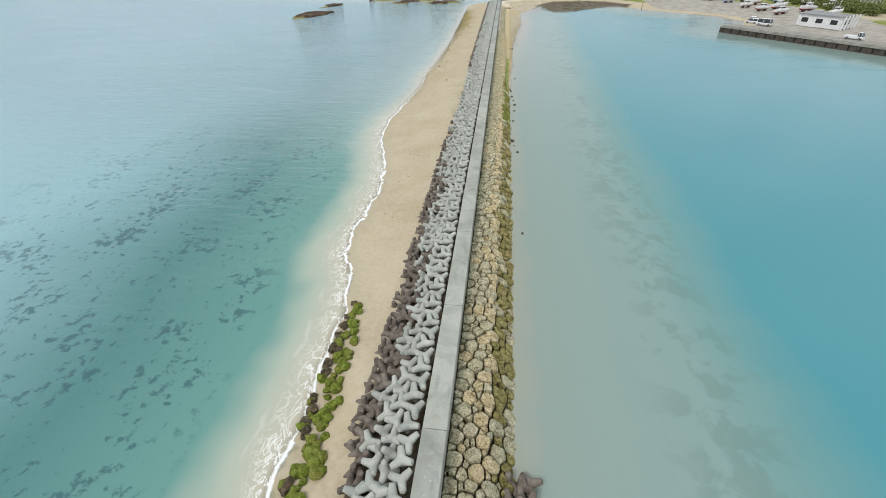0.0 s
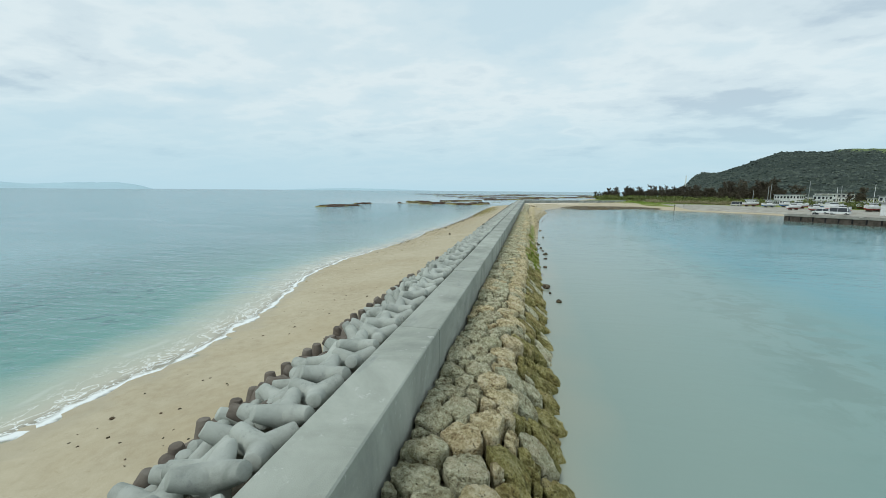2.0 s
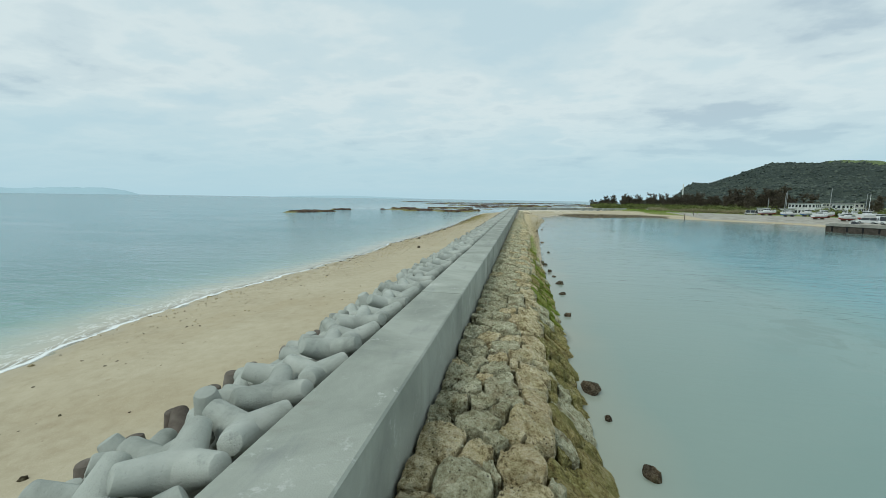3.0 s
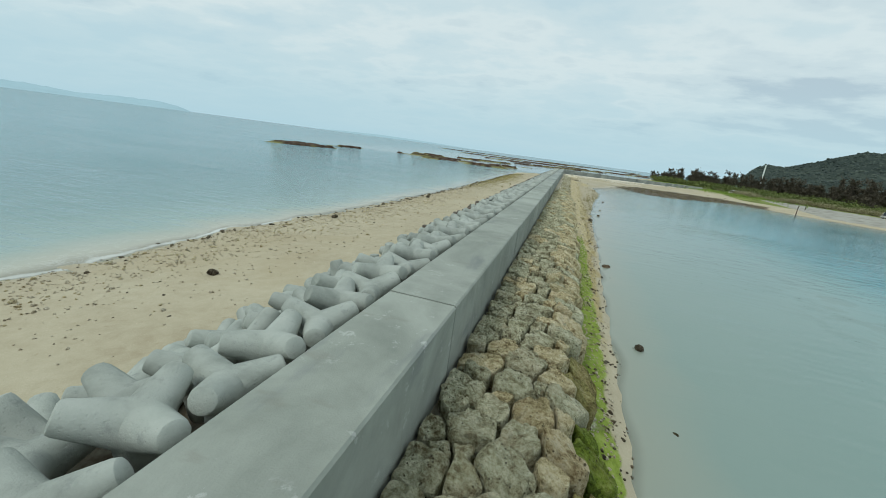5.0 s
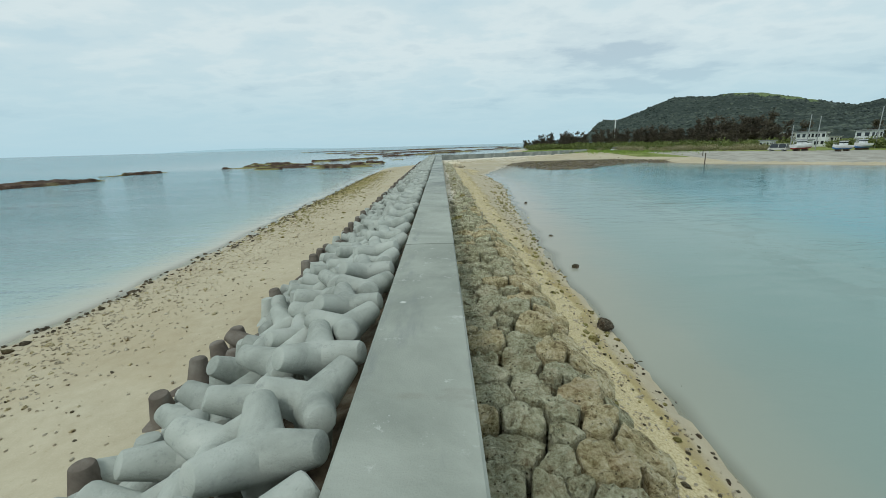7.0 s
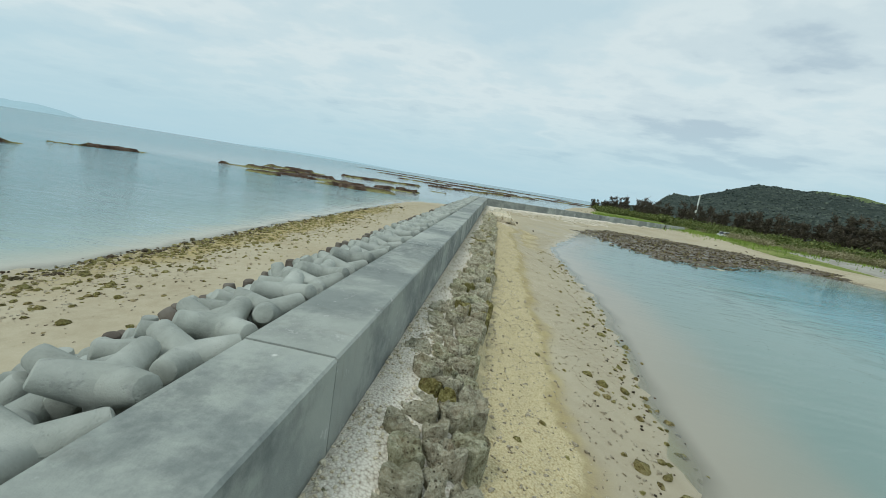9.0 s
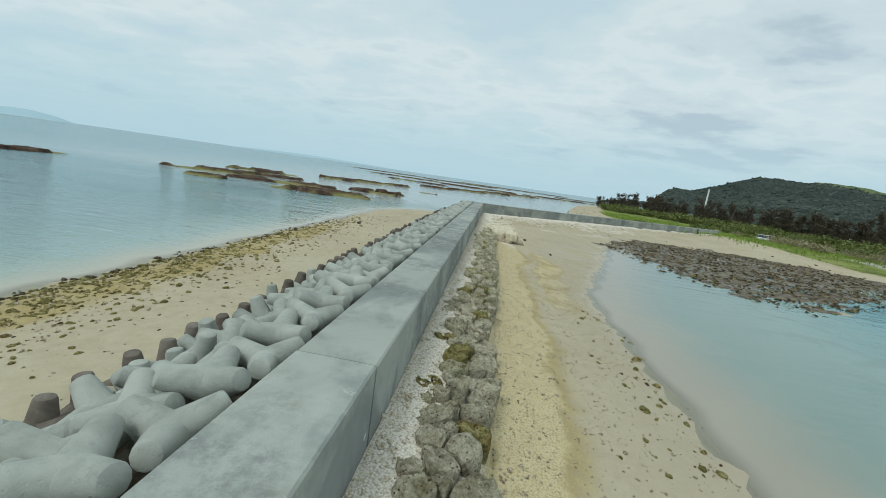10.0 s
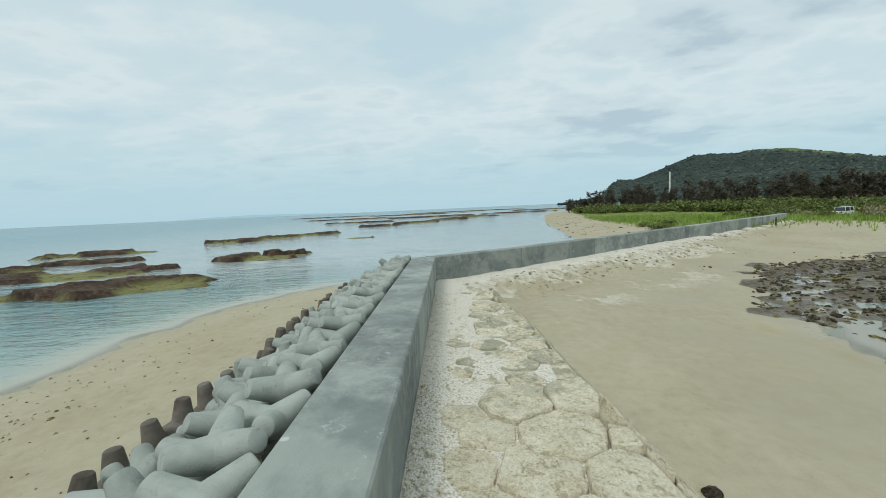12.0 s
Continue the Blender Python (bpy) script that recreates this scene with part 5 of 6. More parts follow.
for i in range(80):
    t = rng.random()
    bush_spots.append(("b", 122 + 10 * t + rng.gauss(4, 4), 244 - 72 * t + rng.gauss(0, 3), rng.uniform(0.6, 1.25)))
for i in range(70):
    t = rng.random()
    bush_spots.append(("b" if rng.random() < 0.55 else "s", 60 + 52 * t + rng.uniform(-4, 6), 276 - 40 * t + rng.uniform(-6, 14), rng.uniform(0.4, 0.95)))
for i in range(90):
    a, b = rng.uniform(14, 62), rng.uniform(-46, -10)
    px, py = np.array([HALF, CORNER]) + W2_DIR * a + W2_OUT * b
    bush_spots.append(("b" if rng.random() < 0.6 else "s", px, py, rng.uniform(0.22, 0.6)))
far_in = land_height(np.array([t[1] for t in bush_spots]), np.array([t[2] for t in bush_spots]))[1]
bush_spots = [t for t, d in zip(bush_spots, far_in) if d > 13 and math.hypot(t[1] - 70.4, t[2] - 275.2) > 5 and edge_distance(np.array([t[1]]), np.array([t[2]]), np.array([(70.4, 275.2), (46.0, 243.0)]), False)[0] > 2.5]
bush_spots.sort(key=lambda t: math.hypot(t[1] - 20, t[2] - 240))
done = {"b": 0, "s": 0}
for kind, x, y, s in bush_spots[:285]:
    pool = bushes if kind == "b" else straws
    i = done[kind]
    done[kind] += 1
    m = Matrix.LocRotScale((x, y, ground_z(x, y) - 0.1), Euler((0, 0, rng.uniform(0, 6))), None)
    ob = pool[i] if i < len(pool) else copy_thing(pool[i % len(pool)], m)
    ob.matrix_basis = m @ Matrix.Diagonal((s * 1.25, s * 1.25, s, 1))
LEAVES = []
for b in bushes:
    me = next(c for c in b.children if c.name.startswith("foliage")).data
    LEAVES.append((np.array([v.co[:] for v in me.vertices]), np.array([p.vertices[:] for p in me.polygons])))
thicket = [(i, x, y, ground_z(x, y) - 0.1, s * 1.25, s * 1.25, s, 0, 0, rng.uniform(0, 6)) for i, (_, x, y, s) in enumerate(bush_spots[285:])]
tagged(new("thicket", scatter("thicket", LEAVES, thicket, M_BUSH)), "olive-green scrub behind the boat yard", "scrub", kind="stuff")

BLADE = [(np.array([(-0.05, 0, 0), (0.05, 0, 0), (0.02, 0.02, 0.55), (-0.16, 0.05, 0.4), (0.2, -0.04, 0.38), (0.0, 0.06, 0)]), np.array([(0, 1, 2), (0, 5, 3), (1, 5, 4)]))]
tufts = []
while len(tufts) < 9000:
    t = rng.random()
    x = np.interp(t, [0, 0.4, 1], [34, 48, 74]) + rng.gauss(4, 7)
    y = np.interp(t, [0, 0.4, 1], [330, 285, 252]) + rng.gauss(2, 9)
    if wall2_coords(x, y)[1] < -11 or wall2_coords(x, y)[0] > 48:
        tufts.append((0, x, y, 0, *([rng.uniform(0.7, 1.7)] * 3), 0, 0, rng.uniform(0, 6.28)))
tz, td = land_height(np.array([t[1] for t in tufts]), np.array([t[2] for t in tufts]))
tufts = [(a, x, y, z - 0.03, *rest) for (a, x, y, _, *rest), z, d in zip(tufts, tz, td) if d > 12]
tagged(new("grass", scatter("grass", BLADE, tufts, M_GRASS)), "bright green grass behind the sea wall", "grass", kind="stuff")

# ---- quay, building, boats, cars, houses ----
M_QUAY = plain("stained_quay_concrete", (0.34, 0.33, 0.29), 0.9, 0.2, wear=0.22, scale=0.6)
M_QUAY_FACE = plain("dark_weedy_quay_face", (0.10, 0.085, 0.07), 0.9, 0.2, wear=0.3, scale=1.2)
M_WHITE = plain("white_paint", (0.74, 0.75, 0.74), 0.55, 0.4, wear=0.1, scale=1.5)
M_CREAM = plain("faded_cream_render", (0.56, 0.55, 0.5), 0.85, 0.2, wear=0.14, scale=0.8)
M_ROOFGREY = plain("grey_roof_slab", (0.30, 0.31, 0.31), 0.85, 0.2, wear=0.15, scale=0.8)
M_GLASS = plain("dark_window_glass", (0.03, 0.035, 0.04), 0.1, 0.6, wear=0.05)
M_RED = plain("red_bottom_paint", (0.34, 0.05, 0.04), 0.6, 0.3, wear=0.2)
M_BLUE = plain("blue_paint", (0.08, 0.22, 0.5), 0.5, 0.4, wear=0.12)
M_TYRE = plain("black_rubber", (0.022, 0.022, 0.022), 0.9, 0.2, wear=0.2)
M_STEEL = plain("grey_galvanised_steel", (0.42, 0.43, 0.43), 0.5, 0.5, 0.6, wear=0.15)
M_WOODEN = plain("weathered_timber", (0.12, 0.09, 0.065), 0.9, 0.1, wear=0.25)

Q0, Q1 = np.array([73.6, 149.5]), np.array([190.0, -8.0])
Q_DIR = (Q1 - Q0) / np.linalg.norm(Q1 - Q0)
Q_IN = np.array([-Q_DIR[1], Q_DIR[0]])
Q_TURN = math.degrees(math.atan2(Q_DIR[1], Q_DIR[0]))


def quay_at(along, inland_, z=0.0, turn=0.0):
    p = Q0 + Q_DIR * along + Q_IN * inland_
    return pose(p[0], p[1], z, 0, 0, Q_TURN + turn)


quay = tagged(new("quay"), "concrete fishing quay with a dark weedy face", "quay", kind="structure")
quay.matrix_basis = quay_at(0, 0)
for i in range(12):
    part("quay_block", box_bm(15.96, 7.0, 0.5, (8 + 16 * i, 3.5, 1.68), 0.04), M_QUAY, quay)
    part("quay_face", box_bm(15.98, 6.6, 3.4, (8 + 16 * i, 3.5, -0.28), 0.03), M_QUAY_FACE, quay)
    for j in range(6):
        fender = bmesh.new()
        box_bm(0.32, 0.22, 1.5, (1.3 + 16 * i + j * 2.67, 0.12, 0.95), 0.05, fender)
        part("fender", fender, M_TYRE, quay)
    kerb = bmesh.new()
    for j in range(3):
        box_bm(4.6, 0.3, 0.2, (2.8 + 16 * i + j * 5.3, 0.35, 2.03), 0.03, kerb)
    part("kerb", kerb, M_QUAY, quay)


def block_building(size, height, at, roof_over=0.25, label="", name="house", wall=None, storeys=1, bays=4, turn_doors=True):
    """A flat-roofed concrete building with windows on all sides."""
    root = new(name)
    sx, sy = size
    part("wall", box_bm(sx, sy, height, (0, 0, height / 2), 0.04), wall or M_CREAM, root)
    part("roof", box_bm(sx + 2 * roof_over, sy + 2 * roof_over, 0.28, (0, 0, height + 0.14), 0.04), M_ROOFGREY, root)
    for s in range(storeys):
        z = (s + 0.55) * height / storeys
        for side, (ln, off, t) in enumerate(((sx, -sy / 2, 0), (sx, sy / 2, 0), (sy, -sx / 2, 90), (sy, sx / 2, 90))):
            n = max(1, round(bays * ln / max(sx, sy)))
            for i in range(n):
                u = (i + 0.5) / n * ln - ln / 2
                x, y = (u, off) if t == 0 else (off, u)
                w = under("window", WINDOW_ME, root, at=pose(x, y, z, 0, 0, t) @ Matrix.Diagonal((min(ln / n * 0.55, 1.8), 1, min(1.2, height / storeys * 0.45), 1)))
    root.matrix_basis = at
    return tagged(root, label, "house" if name == "house" else "building")


wb = box_bm(1.0, 0.12, 1.0, (0, 0, 0), 0.02)
WINDOW_ME = bpy.data.meshes.new("window")
wb.to_mesh(WINDOW_ME)
wb.free()
WINDOW_ME.materials.append(M_GLASS)

harbour_hall = block_building((12.0, 7.0), 3.3, quay_at(19.0, 22.5, 1.9), 0.4, "white single-storey harbour building with grey flat roof", "harbour_building", M_WHITE, 1, 3)
for i in range(5):
    part("pillar", box_bm(0.35, 0.35, 3.7, (6.75, -4.2 + i * 2.1, 1.85), 0.03), M_WHITE, harbour_hall)


def hull_bm(length, beam, depth, z0, z1):
    """A planing boat's hull between two fractions of its depth."""
    bm = bmesh.new()
    rings = []
    for i in range(13):
        t = i / 12
        w = beam / 2 * min(1.0, 1.15 * (1 - max(0, (t - 0.45) / 0.55) ** 2.0) + 0.02)
        sheer = depth * (1 + 0.35 * t * t)
        keel = depth * 0.35 * max(0, (t - 0.7) / 0.3) ** 2
        ring = []
        for k in range(7):
            u = k / 6
            zz = keel + (sheer - keel) * (z0 + (z1 - z0) * u)
            f = min(1.0, 0.12 + 1.1 * ((zz - keel) / (sheer - keel)) ** 0.55)
            ring.append((t * length - length / 2, w * f, zz))
        rings.append([bm.verts.new(p) for p in ring] + [bm.verts.new((x, -y, z)) for x, y, z in reversed(ring)])
    m = len(rings[0])
    for r, s in zip(rings, rings[1:]):
        for k in range(m):
            bm.faces.new((r[k], r[(k + 1) % m], s[(k + 1) % m], s[k]))
    bm.faces.new(rings[0][::-1])
    bm.faces.new(rings[-1])
    bmesh.ops.recalc_face_normals(bm, faces=bm.faces[:])
    return bm


def boat(length, at, label, mast=0.0, red=True, stands=True):
    root = new("boat")
    beam, depth = length * 0.3, length * 0.17
    up = 0.7 if stands else -0.35
    for name, z0, z1, mat in (("hull_bottom", 0.0, 0.3, M_RED if red else M_BLUE), ("hull", 0.302, 1.0, M_WHITE)):
        bm = hull_bm(length, beam, depth, z0, z1)
        bmesh.ops.translate(bm, vec=(0, 0, up), verts=bm.verts)
        part(name, bm, mat, root)
    cabin = part("cabin", box_bm(length * 0.26, beam * 0.62, 1.5, (-length * 0.08, 0, up + depth + 0.75), 0.12), M_WHITE, root)
    part("cabin_window", box_bm(length * 0.262, beam * 0.63, 0.42, (-length * 0.08, 0, up + depth + 1.02), 0.03), M_GLASS, cabin)
    part("cabin_roof", box_bm(length * 0.31, beam * 0.72, 0.09, (-length * 0.085, 0, up + depth + 1.545), 0.03), M_WHITE, root)
    rail = bmesh.new()
    for s in (-1, 1):
        tube_bm([(length * 0.08, s * beam * 0.47, up + depth * 1.15 + 0.5), (length * 0.3, s * beam * 0.36, up + depth * 1.2 + 0.6), (length * 0.49, 0, up + depth * 1.36 + 0.65)], [0.03] * 3, 5, rail)
        for q in (0.12, 0.27, 0.4):
            tube_bm([(length * q, s * beam * np.interp(q, [0.08, 0.3, 0.49], [0.47, 0.36, 0.0]), up + depth * 1.08), (length * q, s * beam * np.interp(q, [0.08, 0.3, 0.49], [0.47, 0.36, 0.0]), up + depth * 1.18 + 0.55)], [0.025] * 2, 5, rail)
    part("rail", rail, M_STEEL, root)
    if mast:
        part("mast", tube_bm([(-length * 0.02, 0, up + depth), (-length * 0.02, 0, up + depth + mast)], [0.12, 0.07], 7), M_WHITE, root)
        part("boom", tube_bm([(-length * 0.02, 0, up + depth + 1.9), (-length * 0.4, 0, up + depth + 2.2)], [0.06, 0.05], 6), M_STEEL, root)
    if stands:
        for q in (-0.3, 0.15):
            legs = box_bm(0.3, beam * 0.8, 0.72, (length * q, 0, 0.36), 0.03)
            part("cradle", legs, M_WOODEN, root)
    root.matrix_basis = at @ Matrix.Diagonal((0.7, 0.7, 0.7, 1))
    return tagged(root, label, "boat", "boats hauled out on the shore" if stands else "")


def spot(x, y, turn):
    return pose(x, y, ground_z(x, y), 0, 0, turn)


HAULED = "white fishing boat hauled out on wooden cradles"
boat(10, spot(99, 222, 15), HAULED)
boat(9, spot(109, 216, 200), HAULED, 3.0, False)
boat(10, spot(108, 205, 10), "white fishing boat with red bottom paint ashore")
boat(8, spot(120, 210, 190), HAULED, 6.5, False)
boat(11, spot(112, 192, 25), "white yacht with tall mast and red bottom ashore", 9.5)
boat(11, spot(117, 183, 205), "white yacht with tall mast and red bottom ashore", 10.5)
boat(9, spot(107, 180, 20), HAULED, 0.0)
boat(9.5, spot(121, 172, 30), "white yacht with tall mast and red bottom ashore", 9.0)
boat(8, spot(113, 168, 210), HAULED, 0.0, False)
boat(9, spot(131, 192, 10), HAULED, 5.0, False)
boat(9, spot(128, 202, 180), HAULED)
boat(8, spot(103, 199, 15), HAULED, 5.5)
boat(8.5, spot(104, 189, 200), "white fishing boat with red bottom paint ashore", 4.0)
boat(7.5, spot(123, 218, 20), HAULED, 4.0, False)
boat(8, spot(101, 213, 190), HAULED, 0.0, False)
boat(6.5, quay_at(67, -1.7, 0.0, 180), "small white motorboat moored at the quay", 0.0, False, False)


def car(at, label, kind="car", paintwork=None):
    root = new("car")
    ln, w, h = {"car": (3.9, 1.66, 1.52), "van": (4.4, 1.7, 1.95), "truck": (4.3, 1.65, 1.75)}[kind]
    hood = {"car": 0.62, "van": 0.25, "truck": 0.2}[kind]
    body = paintwork or M_WHITE
    bm = bmesh.new()
    deck = 0.92
    outline = [(-ln / 2, 0.3), (-ln / 2, deck), (ln / 2 - 0.15, deck - 0.08), (ln / 2, 0.62), (ln / 2, 0.3)]
    rows = [[bm.verts.new((x, s * w / 2 * (0.96 if z > 0.8 else 1.0), z)) for x, z in outline] for s in (-1, -0.8, 0.8, 1)]
    for a, b in zip(rows, rows[1:]):
        for i in range(5):
            bm.faces.new((a[i], a[(i + 1) % 5], b[(i + 1) % 5], b[i]))
    bm.faces.new(rows[0][::-1])
    bm.faces.new(rows[-1])
    bmesh.ops.recalc_face_normals(bm, faces=bm.faces[:])
    bmesh.ops.bevel(bm, geom=bm.edges[:], offset=0.05, segments=2, affect="EDGES")
    part("body", bm, body, root)
    cab0 = -ln / 2 + 0.12 if kind != "truck" else ln / 2 - 1.55
    cab = bmesh.new()
    prof = [(cab0, deck - 0.02), (cab0 + 0.14, h), (ln / 2 - hood - 0.55, h), (ln / 2 - hood + 0.1, deck - 0.03)]
    rr = [[cab.verts.new((x, s * (w / 2 - (0.04 if z < h else 0.16)), z)) for x, z in prof] for s in (-1, 1)]
    for i in range(4):
        cab.faces.new((rr[0][i], rr[0][(i + 1) % 4], rr[1][(i + 1) % 4], rr[1][i]))
    cab.faces.new(rr[0][::-1])
    cab.faces.new(rr[1])
    bmesh.ops.recalc_face_normals(cab, faces=cab.faces[:])
    part("window", cab, M_GLASS, root, "dark car windows")
    part("roof", box_bm(prof[2][0] - prof[1][0] + 0.1, w - 0.28, 0.06, ((prof[2][0] + prof[1][0]) / 2, 0, h + 0.015), 0.025), body, root)
    for x in (cab0 + 0.1, (prof[1][0] + prof[2][0]) / 2, prof[2][0] + 0.3):
        for s in (-1, 1):
            part("pillar", tube_bm([(x, s * (w / 2 - 0.03), deck - 0.04), (x - 0.1, s * (w / 2 - 0.13), h)], [0.05, 0.05], 5), body, root)
    for x in (-ln / 2 + 0.75, ln / 2 - 0.75):
        for s in (-1, 1):
            wheel = part("wheel", tube_bm([(x, s * (w / 2 - 0.2), 0.3), (x, s * (w / 2 + 0.01), 0.3)], [0.3, 0.3], 16), M_TYRE, root)
            part("rim", tube_bm([(x, s * (w / 2 + 0.005), 0.3), (x, s * (w / 2 + 0.025), 0.3)], [0.18, 0.17], 12), M_STEEL, wheel)
    for s in (-1, 1):
        part("headlight", box_bm(0.06, 0.32, 0.14, (ln / 2 - 0.02, s * (w / 2 - 0.28), 0.68), 0.02), M_GLASS, root)
    root.matrix_basis = at
    return tagged(root, label, "car")


car(spot(70.4, 275.2, 205), "small white hatchback parked in the scrub")
car(quay_at(8.0, 10.5, 1.95, 4), "white minivan parked on the quay", "van")
car(quay_at(3.5, 11.5, 1.95, 180), "white car parked on the quay")
car(quay_at(34.0, 6.2, 1.95, 2), "white light truck parked on the quay", "truck")
car(spot(92.0, 168.0, 60), "white van beside the slipway", "van")
car(spot(94, 224, 120), "pale van parked near the hauled boats", "van", M_CREAM)


def pole(x, y, h, r0, label, name, mat):
    root = new(name)
    part("shaft", tube_bm([(0, 0, -0.3), (0, 0, h)], [r0, r0 * 0.7], 9), mat, root)
    part("cap", tube_bm([(0, 0, h), (0, 0, h + 0.12)], [r0 * 0.85, r0 * 0.5], 9), mat, root)
    root.matrix_basis = pose(x, y, max(ground_z(x, y), -0.2))
    return tagged(root, label, "pole")


pole(63.6, 207.6, 2.4, 0.13, "dark timber post standing at the water's edge", "marker_post", M_WOODEN)
pole(72, 222, 1.8, 0.1, "dark timber post on the sandy shore", "marker_post", M_WOODEN)
pole(48.5, 262.0, 1.0, 0.14, "short dark post in the grass", "marker_post", M_WOODEN)
mast_tower = pole(171, 519, 24, 0.7, "tall pale communications mast behind trees", "radio_mast", M_WHITE)
for x, y, h in ((108, 228, 9), (114, 238, 10), (122, 225, 11), (132, 222, 9), (128, 186, 12), (136, 205, 9), (140, 180, 11), (104, 232, 7), (150, 214, 10), (170, 190, 11)):
    pole(x, y, h, 0.14, "grey concrete utility pole near the boat yard", "utility_pole", M_STEEL)

for x, y, sx, sy, st, t in ((128, 232, 11, 7, 1, 20), (138, 243, 9, 7, 3, 15), (147, 226, 14, 7, 1, 25), (118, 244, 7, 6, 1, 30), (126, 252, 8, 6, 2, 10), (112, 251, 6, 5, 1, 25), (141, 210, 10, 6, 2, 20), (146, 195, 9, 6, 1, 15), (136, 258, 8, 7, 2, 35)):
    block_building((sx * 0.6, sy * 0.6), 2.5 * min(st, 2), pose(x, y, ground_z(x, y), 0, 0, t), 0.35, "white concrete building with flat roof behind the boat yard", "house", M_WHITE, min(st, 2), 3)
HOUSE = "white flat-roofed concrete house in the village"
rng = random.Random(15)
for i in range(84):
    t = i / 83
    r = rng.uniform(245, 430) + (90 if i % 3 == 0 else 0)
    a = radians(rng.uniform(41, 68) if i > 12 else rng.uniform(27, 36))
    if i <= 12:
        r = rng.uniform(360, 470)
    x, y = 0 + r * math.sin(a), 20 + r * math.cos(a)
    storeys = rng.choice((1, 1, 1, 2, 2))
    block_building((rng.uniform(6, 9.5), rng.uniform(5, 7.5)), 2.8 * storeys, pose(x, y, ground_z(x, y), 0, 0, rng.choice((20, 35, -15, 110)) + rng.uniform(-8, 8)), rng.uniform(0.1, 0.5), HOUSE, "house", rng.choice((M_WHITE, M_CREAM, M_WHITE)), storeys, rng.choice((3, 4)))

# ---- stones of the harbour-side berm: last, for their number ----
def fitted_stone(mid, pushes, top, slope, seed, reach=0.6, gap=0.03, dome=0.06, rough=1.0, sides=28, power=12):
    """One armour stone broken to fit between its neighbours: pushes are the ways and distances to the half-way lines."""
    r = random.Random(seed)
    th = np.arange(sides) * 2 * math.pi / sides + r.uniform(0, 0.2)
    e = np.stack([np.cos(th), np.sin(th)], 1)
    inv = np.full(sides, (1 / reach) ** power)
    for nx, ny, d in pushes:
        inv += np.maximum((e[:, 0] * nx + e[:, 1] * ny) / max(d, 0.12), 0) ** power
    rho = np.maximum(inv ** (-1 / power) - gap, 0.1)
    lean = (slope[0] + r.uniform(-0.13, 0.13) * rough, slope[1] + r.uniform(-0.13, 0.13) * rough)
    verts, off = [], Vector((seed * 1.7 % 61, seed * 3.3 % 47, seed * 0.7 % 31))
    for frac, drop in ((0.92, -0.75), (1.0, -0.3), (1.0, -0.12), (0.99, -0.045), (0.945, -0.005), (0.7, 0.4 * dome), (0.36, 0.8 * dome)):
        for (cx, cy), p in zip(e, rho):
            x, y = cx * p * frac, cy * p * frac
            q = Vector((x, y, drop)) * 2.1 + off
            big, small = noise.noise(q), 1.5 * noise.turbulence(q * 1.8, 3, True) - 0.75
            inw = 1 - (0.07 * abs(big) + 0.09 * max(small, 0)) * rough
            z = drop + (lean[0] * x + lean[1] * y) * (1.0 if drop > -0.5 else 0.4) + (0.06 * big - 0.085 * small) * rough * (1 if drop > -0.2 else 0.4)
            verts.append((x * inw, y * inw, z))
    verts.append((0, 0, dome + 0.05 * noise.noise(off) * rough))
    n = sides
    f = [(j * n + i, j * n + (i + 1) % n, (j + 1) * n + (i + 1) % n) for j in range(6) for i in range(n)]
    f += [(j * n + i, (j + 1) * n + (i + 1) % n, (j + 1) * n + i) for j in range(6) for i in range(n)]
    f += [(6 * n + i, 6 * n + (i + 1) % n, 7 * n) for i in range(n)]
    return np.array(verts), np.array(f)


def neighbours(seeds, reach=2.2):
    """For each seed the ways and distances to the lines that part it from those round it, the larger stones taking more."""
    p = np.array([s[:3] for s in seeds])
    out = []
    for a in p:
        near = np.nonzero(np.abs(p[:, 1] - a[1]) < reach)[0]
        d = p[near, :2] - a[:2]
        ln = np.hypot(d[:, 0], d[:, 1])
        ok = (ln > 1e-6) & (ln < reach)
        part_ = (ln[ok] ** 2 + a[2] ** 2 - p[near[ok], 2] ** 2) / (2 * ln[ok])
        out.append([(x / m, y / m, max(t, 0.1)) for (x, y), m, t in zip(d[ok], ln[ok], part_)])
    return out


def packed(spots, radii, r, tight=0.9):
    """Stones of mixed size thrown down until the ground is full, the largest first: rows of x, y, radius."""
    out, bins = [], {}
    for size in radii:
        for x, y in spots(size):
            b = int(y // 1.2)
            if all(math.hypot(x - q[0], y - q[1]) > tight * (size + q[2]) for k in (b - 1, b, b + 1) for q in bins.get(k, ())):
                out.append((x, y, size))
                bins.setdefault(b, []).append((x, y, size))
    return out


def joined(name, pieces, material):
    vs, fs, base = [], [], 0
    for (v, f), at in pieces:
        vs.append(v + at)
        fs.append(f + base)
        base += len(v)
    me = bpy.data.meshes.new(name)
    v, f = np.concatenate(vs).astype(np.float32), np.concatenate(fs).astype(np.int32)
    me.vertices.add(len(v))
    me.vertices.foreach_set("co", v.ravel())
    me.loops.add(f.size)
    me.loops.foreach_set("vertex_index", f.ravel())
    me.polygons.add(len(f))
    me.polygons.foreach_set("loop_start", np.arange(0, f.size, 3, dtype=np.int32))
    me.materials.append(material)
    me.update(calc_edges=True)
    me.shade_smooth()
    me.set_sharp_from_angle(angle=radians(32))
    return me


